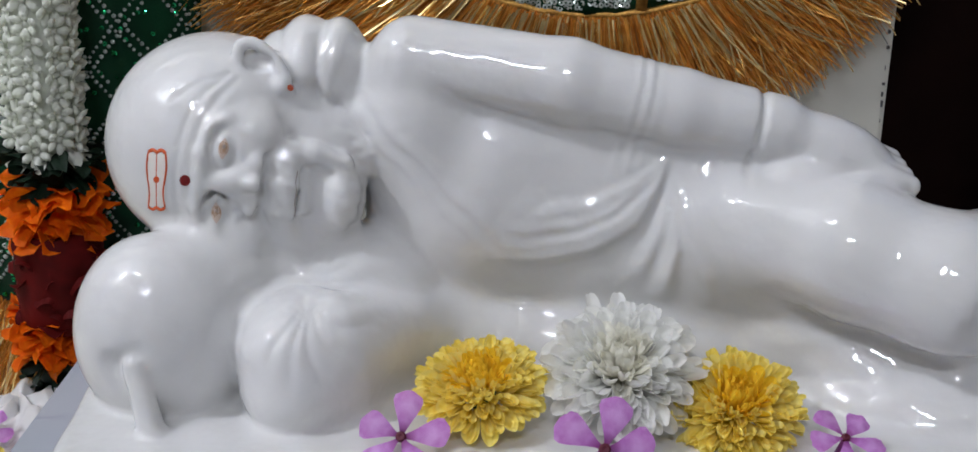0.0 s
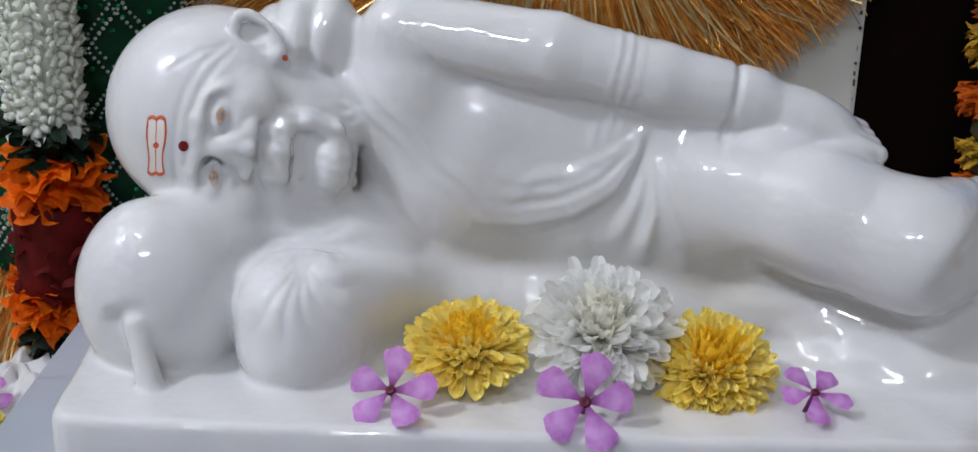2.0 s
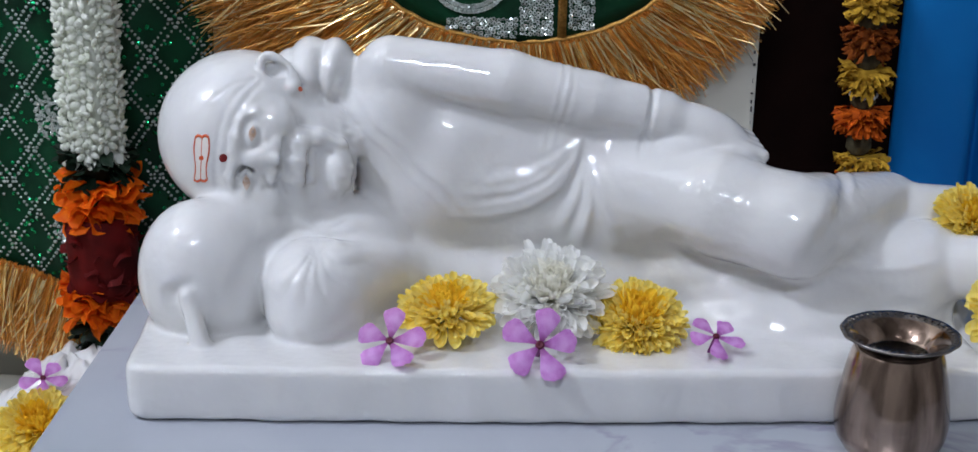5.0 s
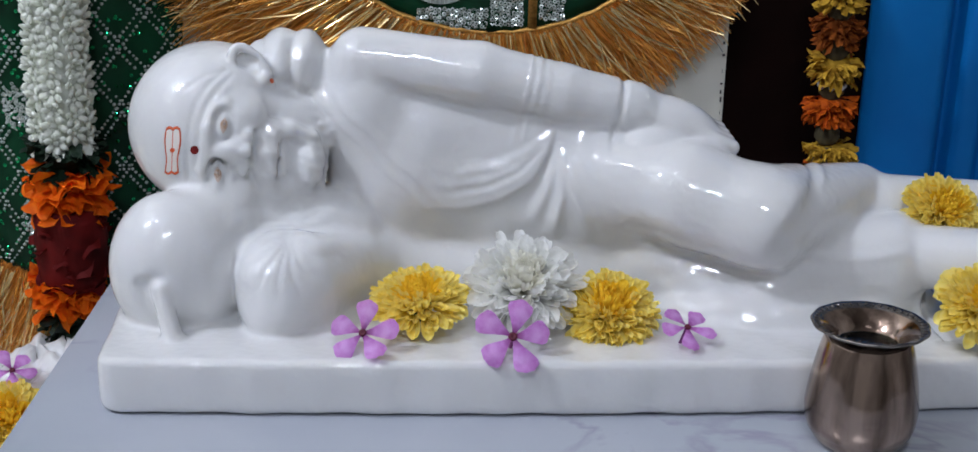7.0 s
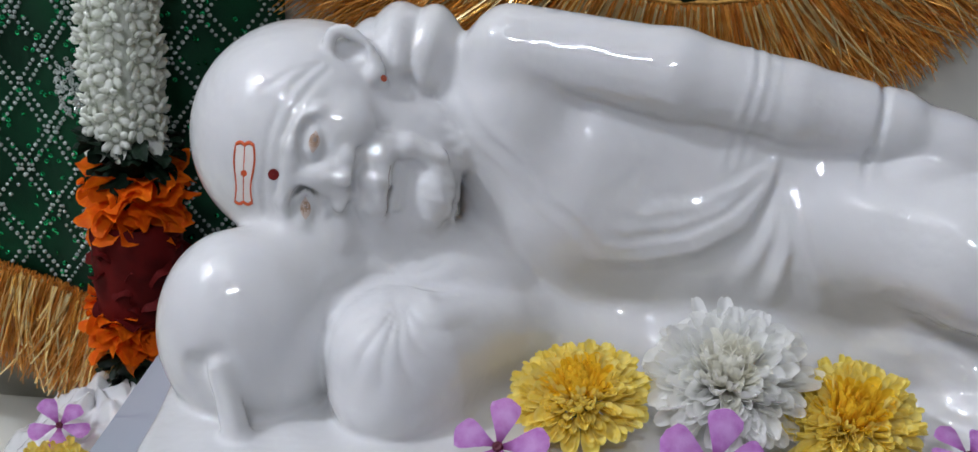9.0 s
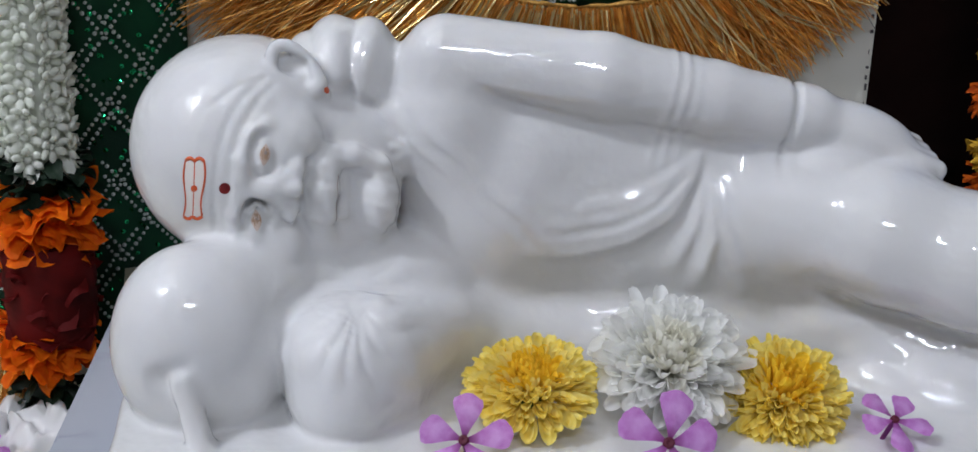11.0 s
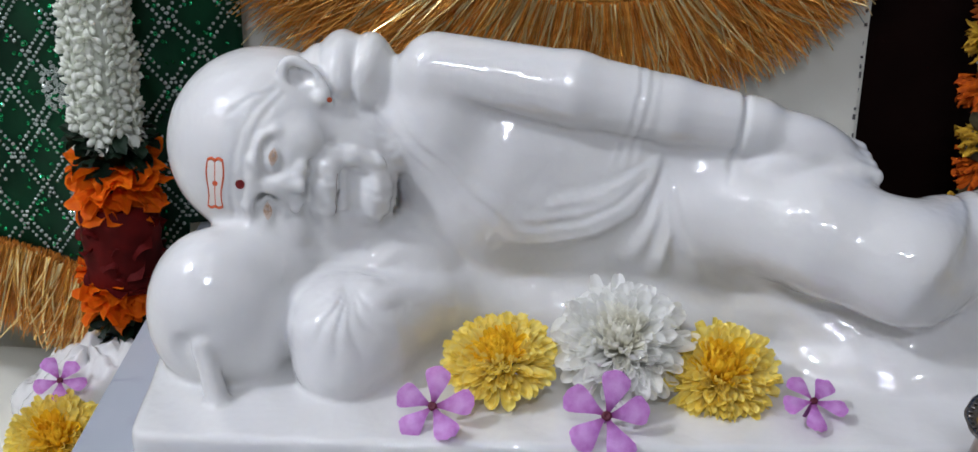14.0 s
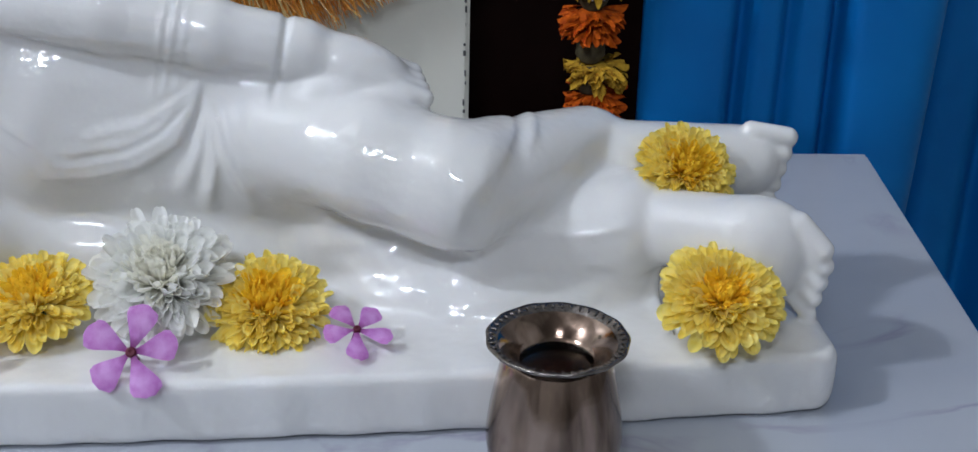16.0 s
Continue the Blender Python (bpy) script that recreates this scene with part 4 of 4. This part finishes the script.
def sequins(name, places, radius, mat, parent, label, seed=1):
    rng = random.Random(seed)
    verts, faces = [], []
    for p in places:
        n = Vector((rng.gauss(0, 0.35), -1, rng.gauss(0, 0.35))).normalized()
        x = n.cross(Vector((0, 0, 1))).normalized()
        z = n.cross(x)
        at = len(verts)
        for ring in (1.0, 0.35):
            verts += [Vector(p) + radius * ring * (math.cos(a) * x + math.sin(a) * z) + n * (0.0002 if ring < 1 else 0) for a in (i * math.pi / 4 for i in range(8))]
        faces += [(at + i, at + (i + 1) % 8, at + 8 + (i + 1) % 8, at + 8 + i) for i in range(8)]
    ob = new(name, raw_mesh(name, verts, faces, mat, False))
    ob.parent = parent
    return tagged(ob, label, kind="stuff")


def drape_depth(x, z):
    """Depth of the hanging cloth: it comes forward beside the table and folds softly."""
    s = min(1, max(0, (x + 0.20) / 0.085))
    return 0.660 + 0.030 * s * s * (3 - 2 * s) + 0.0025 * math.sin(x * 110 + 3 * math.sin(z * 9)) + 0.002 * math.sin(z * 40 + x * 30)


def drape_foot(x):
    """Height of the cloth's lower hem."""
    return 0.7525 if x > -0.158 else 0.731 - 0.40 * (x + 0.208)


robe = thing("green_cloth", pose(0, 0, 0), "dark green cloth with silver bead lattice and gold tinsel hem", "cloth")
xs = [-0.42 + 0.004 * i for i in range(75)]
body_sheet = part("drape", sheet(xs, [i / 60 for i in range(61)], lambda x, t: (x, drape_depth(x, drape_foot(x) + t * (1.10 - drape_foot(x))), drape_foot(x) + t * (1.10 - drape_foot(x)))), GREEN, robe)
body_sheet.modifiers.new("thickness", "SOLIDIFY").thickness = 0.0008
rng = random.Random(21)
places, stars = [], []
WIDE, HIGH, X0, Z0 = 0.0270, 0.0360, -0.2240, 0.7955
for sign in (-1, 1):
    for n in range(-16, 30):
        for row in (-0.0024, 0.0024):
            for k in range(180):
                z = 0.70 + 0.0023 * k + rng.uniform(-0.0002, 0.0002)
                x = X0 + WIDE / 2 + WIDE * n + sign * (z - Z0) * WIDE / HIGH + row + rng.uniform(-0.0002, 0.0002)
                if -0.40 < x < -0.125 and drape_foot(x) + 0.004 < z < 0.96 and rng.random() < 0.95:
                    places.append((x, drape_depth(x, z) - 0.0008, z))
beads("bead_lattice", places, 0.00100, SILVER, robe, "rows of small silver beads in diamonds")
for i in range(900):
    x, z = rng.uniform(-0.36, -0.13), rng.uniform(0.74, 0.95)
    if z > drape_foot(x) + 0.006:
        stars.append((x, drape_depth(x, z) - 0.0012, z))
sequins("green_sequin_scatter", stars, 0.0011, EMERALD, robe, "scattered glinting green sequins", 5)
blob = []
for cx, cz in ((-0.212, 0.834), (-0.245, 0.90), (-0.262, 0.80), (-0.205, 0.768), (-0.150, 0.935)):
    for i in range(90):
        a, r = rng.uniform(0, 2 * math.pi), 0.008 * math.sqrt(rng.random())
        x, z = cx + r * math.cos(a), cz + 1.7 * r * math.sin(a)
        blob.append((x, drape_depth(x, z) - 0.0010, z))
sequins("sequin_patch", blob, 0.0011, SILVER, robe, "clusters of silver sequins", 6)
roots = []
for i in range(5200):
    x = rng.uniform(-0.42, -0.192)
    z = drape_foot(x) + rng.uniform(0.000, 0.004)
    roots.append(((x, drape_depth(x, z) - rng.uniform(0.0006, 0.006), z), (-0.36 + rng.gauss(0, 0.10), -0.05, -1), rng.uniform(0.034, 0.050)))
tufts("tinsel_fringe", roots[:4500], GOLD, robe, 31, 0.0003, 0.14)
tufts("glint_tinsel", [((x, y - 0.002, z), way, long) for (x, y, z), way, long in roots[4500:]], GLINT, robe, 32, 0.0006, 0.22, 3.0)


# ---- fringed oval cloth on the slab ----
OVAL_X, OVAL_Z, OVAL_A, OVAL_B = 0.050, 0.935, 0.095, 0.060


def oval(t, grow=1.0):
    return OVAL_X + OVAL_A * grow * math.cos(t), OVAL_Z + OVAL_B * grow * math.sin(t)


oval_cloth = thing("fringed_oval_cloth", pose(0, 0, 0), "green and silver sequinned oval cloth with a wide gold tinsel frill", "cloth")


def oval_sheet(grow_low, grow_high, y, mat, name, label=""):
    bm = sheet([2 * math.pi * i / 96 for i in range(97)], [grow_low + (grow_high - grow_low) * j / 8 for j in range(9)],
               lambda t, g: (oval(t, g)[0], y + 0.0015 * math.sin(5 * t) * g - 0.002 * g, oval(t, g)[1]))
    ob = part(name, bm, mat, oval_cloth, label)
    ob.modifiers.new("thickness", "SOLIDIFY").thickness = 0.0008
    return ob


oval_sheet(0.02, 1.0, 0.6985, GREEN, "oval_panel", "dark green satin panel")
oval_sheet(1.0, 1.35, 0.7005, GOLD_CORD, "frill_backing", "brown-gold frill backing")
curve = bpy.data.curves.new("cord", "CURVE")
curve.dimensions, curve.bevel_depth, curve.bevel_resolution = "3D", 0.0016, 3
line = curve.splines.new("POLY")
line.points.add(127)
for i, p in enumerate(line.points):
    x, z = oval(2 * math.pi * i / 128)
    p.co = (x, 0.6955 + 0.0005 * math.sin(i * 2.1), z + 0.0003 * math.sin(i * 1.7), 1)
line.use_cyclic_u = True
curve.materials.append(GOLD_CORD)
cord = new("cord", curve)
cord.parent = oval_cloth
tagged(cord, "twisted gold cord")
roots = []
for i in range(15000):
    t = rng.uniform(0, 2 * math.pi)
    x, z = oval(t, rng.uniform(1.0, 1.06))
    way = Vector((x - OVAL_X, 0, (z - OVAL_Z) * 1.15)).normalized()
    left = max(0.0, -way.x)
    roots.append(((x, 0.6960 + rng.uniform(-0.004, 0.002), z), (way.x, -0.03, way.z), rng.uniform(0.038, 0.055) * (1 + 0.80 * left ** 1.5)))
tufts("tinsel_frill", roots[:13000], GOLD, oval_cloth, 33, 0.0003, 0.14)
tufts("glint_tinsel", [((x, y - 0.002, z), way, long) for (x, y, z), way, long in roots[13000:]], GLINT, oval_cloth, 34, 0.0006, 0.22, 3.0)
spots = []
for x0, x1, z0, z1 in ((0.052, 0.070, 0.880, 0.99), (0.080, 0.094, 0.884, 0.99), (0.010, 0.050, 0.878, 0.889)):
    z = z0
    while z < z1:
        x = x0
        while x < x1:
            px, pz = x + rng.uniform(-0.0005, 0.0005), z + rng.uniform(-0.0005, 0.0005)
            if ((px - OVAL_X) / OVAL_A) ** 2 + ((pz - OVAL_Z) / OVAL_B) ** 2 < 0.95:
                spots.append((px, 0.6945, pz))
            x += 0.0024
        z += 0.0024
for i in range(260):
    a = math.pi * i / 130
    for r in (1.0, 0.86):
        spots.append((0.022 + 0.022 * r * math.cos(a), 0.6945, 0.912 + 0.020 * r * math.sin(a)))
sequins("sequin_band", spots, 0.0014, SILVER, oval_cloth, "silver sequins in bands", 8)
part("gold_band", block((0.0725, 0.6935, 0.878), (0.0775, 0.6950, 0.99), 0.0005), GOLD_CORD, oval_cloth, "narrow gold braid stripe")

# ---- garlands ----
JASMINE = material("jasmine_bud", (0.94, 0.95, 0.89), 0.6, second=(0.86, 0.89, 0.78), scale=120, thin=0.35)
ORANGE = material("orange_marigold", (0.88, 0.19, 0.006), 0.6, second=(0.78, 0.11, 0.004), scale=4, spread=0.08, thin=0.3, spec=0.15)
DRY_YELLOW = material("dried_yellow_marigold", (0.60, 0.36, 0.035), 0.75, second=(0.34, 0.18, 0.02), scale=4, spec=0.1)
DRY_ORANGE = material("drying_orange_marigold", (0.56, 0.105, 0.006), 0.7, second=(0.34, 0.05, 0.005), scale=4, spec=0.1)
RUST = material("rust_marigold", (0.25, 0.065, 0.010), 0.8, second=(0.13, 0.03, 0.008), scale=4, spec=0.05)
ROSE = material("dark_red_petal", (0.11, 0.0035, 0.003), 0.7, second=(0.05, 0.0016, 0.0015), scale=60, spec=0.15)
LEAF = material("dark_green_leaf", (0.006, 0.020, 0.009), 0.5, second=(0.003, 0.010, 0.005), scale=60, spec=0.25)
DRY_STEM = material("dry_calyx", (0.09, 0.075, 0.04), 0.8, second=(0.05, 0.04, 0.025), scale=200, spec=0.1)
PEARL = material("pearl_bead", (0.7, 0.72, 0.75), 0.2)


def crinkle_mesh(name, mat, seed, wide):
    """A frilled petal of unit length along +x."""
    rng = random.Random(seed)
    phase, bend = rng.uniform(0, 6.28), rng.uniform(-0.25, 0.15)
    bm = bmesh.new()
    rows = []
    for a in range(6):
        s = a / 5
        rows.append([bm.verts.new((s * (1 - 0.42 * q * q * s + 0.02 * math.sin(6 * q + phase) * s), wide * q * (0.18 + 0.82 * math.sin(1.95 * s)) * 0.5,
                                   bend * s * s + 0.11 * math.sin(phase + 4.0 * q + 2 * s) * s * s + 0.02 * math.sin(9 * q + 2 * phase) * s ** 3)) for q in (-1, -0.67, -0.33, 0, 0.33, 0.67, 1)])
    for a, b in zip(rows, rows[1:]):
        for k in range(6):
            bm.faces.new((a[k], b[k], b[k + 1], a[k + 1]))
    return mesh_of(name, bm, mat)


def crumple(name, mat, parent, mid, radius, high, count, seed, label="", droop=0.4, wide=0.55, piece="petal", fan=0.55):
    """A ruffled bloom: a core with crinkled petals that spread all round."""
    rng = random.Random(seed)
    core = bmesh.new()
    bmesh.ops.create_icosphere(core, subdivisions=2, radius=1.0)
    for v in core.verts:
        v.co = Vector((v.co.x * radius * 0.5, v.co.y * radius * 0.5, v.co.z * high * 0.55)) * (1 + 0.12 * math.sin(9 * v.co.x + 7 * v.co.y))
    whole = part(name, core, mat, parent, label)
    whole.location = mid
    shapes = [crinkle_mesh(piece, mat, seed * 10 + i, wide) for i in range(4)]
    for i in range(count):
        ob = new(piece, shapes[i % 4])
        ob.parent = whole
        lift = rng.uniform(-1, 1)
        long = radius * rng.uniform(0.56, 0.80)
        ob.matrix_basis = (Matrix.Rotation(i * 2.39996 + rng.uniform(-0.3, 0.3), 4, "Z") @ Matrix.Translation((radius * 0.32, 0, high * 0.42 * lift))
                           @ Matrix.Rotation(droop * 0.5 - fan * lift + rng.uniform(-0.5, 0.5) * fan, 4, "Y") @ Matrix.Rotation(rng.uniform(-0.8, 0.8), 4, "X") @ Matrix.Diagonal((long, long * rng.uniform(0.8, 1.2), long, 1)))
    return whole


def jasmine_mesh():
    """An open jasmine flower that looks along +x: a throat and six plump petals round it."""
    bm = bmesh.new()
    for i in range(6):
        turn = Matrix.Rotation(2 * math.pi * i / 6, 4, "X")
        ball = bmesh.ops.create_icosphere(bm, subdivisions=1, radius=1.0)["verts"]
        bmesh.ops.transform(bm, matrix=turn @ Matrix.Translation((0.0016, 0, 0.0043)) @ Matrix.Rotation(radians(28), 4, "Y") @ Matrix.Diagonal((0.0012, 0.0022, 0.0033, 1)), verts=ball)
    ball = bmesh.ops.create_icosphere(bm, subdivisions=1, radius=1.0)["verts"]
    bmesh.ops.transform(bm, matrix=Matrix.Diagonal((0.0014, 0.0020, 0.0020, 1)), verts=ball)
    return mesh_of("jasmine_flower", bm, JASMINE)


def jasmine_rope(parent, mid, radius, low, high, seed):
    """Open jasmine flowers in columns round a rope."""
    rng = random.Random(seed)
    flower = jasmine_mesh()
    for row in range(int((high - low) / 0.0094)):
        for k in range(8):
            ob = new("jasmine_flower", flower)
            ob.parent = parent
            turn = 2 * math.pi * k / 8 + rng.uniform(-0.06, 0.06)
            ob.matrix_basis = (Matrix.Translation((mid[0], mid[1], low + 0.0094 * (row + 0.5 * (k % 2)) + rng.uniform(-0.0007, 0.0007))) @ Matrix.Rotation(turn, 4, "Z") @ Matrix.Translation((radius * 0.86, 0, 0))
                               @ Matrix.Rotation(rng.uniform(0.0, 0.5), 4, "Y") @ Matrix.Rotation(rng.uniform(-0.25, 0.25), 4, "Z") @ Matrix.Rotation(rng.uniform(0, 6.28), 4, "X") @ Matrix.Scale(rng.uniform(0.92, 1.15), 4))


GX, GY = -0.1818, 0.640
garland = thing("hanging_garland", pose(0, 0, 0), "hanging garland of white jasmine, orange marigold and dark red petals", "garland")
jasmine_rope(garland, (GX, GY), 0.0160, 0.8225, 1.0, 41)
part("core", lathe([(0.0, 0.815), (0.0105, 0.818), (0.0126, 0.83), (0.0126, 1.06)], 24), JASMINE, garland).location = (GX, GY, 0)
tip = petal_mesh("bud", JASMINE, 0.0125, 0.0068, 0.5, 0.15, 1.0)
for i in range(13):
    ob = new("bud", tip)
    ob.parent = garland
    ob.matrix_basis = Matrix.Translation((GX, GY, 0.822)) @ Matrix.Rotation(i * 2 * math.pi / 13, 4, "Z") @ Matrix.Translation((0.0085, 0, 0)) @ Matrix.Rotation(radians(52), 4, "Y")
crumple("leaf_ring", LEAF, garland, (GX + 0.001, GY, 0.812), 0.0240, 0.018, 52, 42, "ring of dark green leaves", 0.6, 0.6, "leaf")
crumple("marigold", ORANGE, garland, (GX + 0.0015, GY, 0.7955), 0.0265, 0.018, 84, 43, "bright orange marigold ring", 0.75, 0.75)
part("red_roll", lathe([(0.0, 0.735), (0.0165, 0.736), (0.0195, 0.742), (0.0190, 0.7475), (0.0200, 0.753), (0.0192, 0.7585), (0.0202, 0.764), (0.0195, 0.770), (0.0203, 0.776), (0.0190, 0.783), (0.0, 0.785)], 40), ROSE, garland, "roll of dark red rose petals").location = (GX + 0.001, GY, 0)
crumple("red_petals", ROSE, garland, (GX + 0.001, GY, 0.760), 0.0222, 0.044, 60, 44, "dark red rose petals", 0.3, 0.9)
crumple("marigold", ORANGE, garland, (GX - 0.003, GY, 0.7345), 0.0232, 0.016, 72, 46, "orange marigold ring", 0.9, 0.75)
crumple("leaf_ring", LEAF, garland, (GX - 0.004, GY, 0.713), 0.0185, 0.020, 34, 47, "dark green leaves", 1.2, 0.6, "leaf")
crumple("leaf_ring", LEAF, garland, (GX - 0.004, GY, 0.700), 0.013, 0.016, 22, 48, "dark green leaves", 1.4, 0.6, "leaf")

RX, RY = 0.2485, 0.690
dry = thing("dried_garland", pose(0, 0, 0), "hanging string of dried orange and yellow marigolds", "garland")
for z, mat, r, h, seed, label in (
    (0.930, DRY_ORANGE, 0.018, 0.016, 51, "drying orange marigold"), (0.903, DRY_YELLOW, 0.018, 0.014, 52, "dried yellow marigold"),
    (0.884, RUST, 0.0185, 0.020, 53, "withered rust-brown marigold"), (0.8615, DRY_YELLOW, 0.018, 0.018, 54, "dried yellow marigold"),
    (0.8385, DRY_ORANGE, 0.0185, 0.016, 55, "drying orange marigold"), (0.8115, DRY_YELLOW, 0.0180, 0.012, 56, "dried yellow marigold"),
    (0.7955, DRY_ORANGE, 0.0180, 0.014, 57, "drying orange marigold"), (0.772, DRY_YELLOW, 0.017, 0.014, 58, "dried yellow marigold"),
):
    crumple("marigold", mat, dry, (RX + (0.0035 if z < 0.82 else 0), RY, z), r * 0.90, h * 0.62, 84, seed, label, 0.7, 0.40, "petal", 0.4)
    calyx = lathe([(0.0045, 0.004), (0.0075, 0.008), (0.0070, 0.014), (0.0050, 0.019)], 14)
    part("calyx", calyx, DRY_STEM, dry).location = (RX, RY, z)
for i in range(7):
    a = i * 2 * math.pi / 7
    grain = bmesh.new()
    bmesh.ops.create_uvsphere(grain, u_segments=8, v_segments=6, radius=0.0017)
    part("pearl", grain, PEARL, dry).location = (RX + 0.007 * math.cos(a), RY + 0.007 * math.sin(a), 0.850)
part("string", lathe([(0.0012, 0.752), (0.0012, 1.05)], 8), DRY_STEM, dry).location = (RX, RY, 0)

# ---- offerings on the low ledge ----
chrysanthemum(aim((-0.203, 0.577, 0.679), (0.1, -0.55, 0.83), 15), YELLOWS, "yellow chrysanthemum head on the stone ledge", 0.050, 17, 0.088, 300)
periwinkle(aim((-0.207, 0.600, 0.700), (0.2, -0.4, 0.9), 40), 0.026, "wilted violet periwinkle on a white marble carving", 6)


def wavy_lump(a, b):
    """A rounded marble form with a wavy rim."""
    x, y = math.cos(a) * math.cos(b), math.sin(a) * math.cos(b)
    wave = 0.07 * math.sin(3 * a + 2 * b) + 0.05 * math.sin(7 * a - 3 * b)
    crush = 0.0035 * noise.noise(Vector((x * 5, y * 5, b * 4))) + 0.002 * noise.noise(Vector((x * 13, y * 13, b * 9)))
    return (0.046 * x * (1 + wave), 0.034 * y * (1 + wave), (0.043 + 0.020 * x) * max(0.0, math.sin(b)) ** 0.45 * (1 + wave) + crush * 2 * math.sin(b))


lump = new("marble_ornament", mesh_of("marble_ornament", sheet([2 * math.pi * i / 64 for i in range(65)], [math.pi / 2 * j / 20 for j in range(21)], wavy_lump), MARBLE))
lump.location = (-0.203, 0.632, 0.6545)
tagged(lump, "white marble carving with a wavy top on the ledge", "ornament")
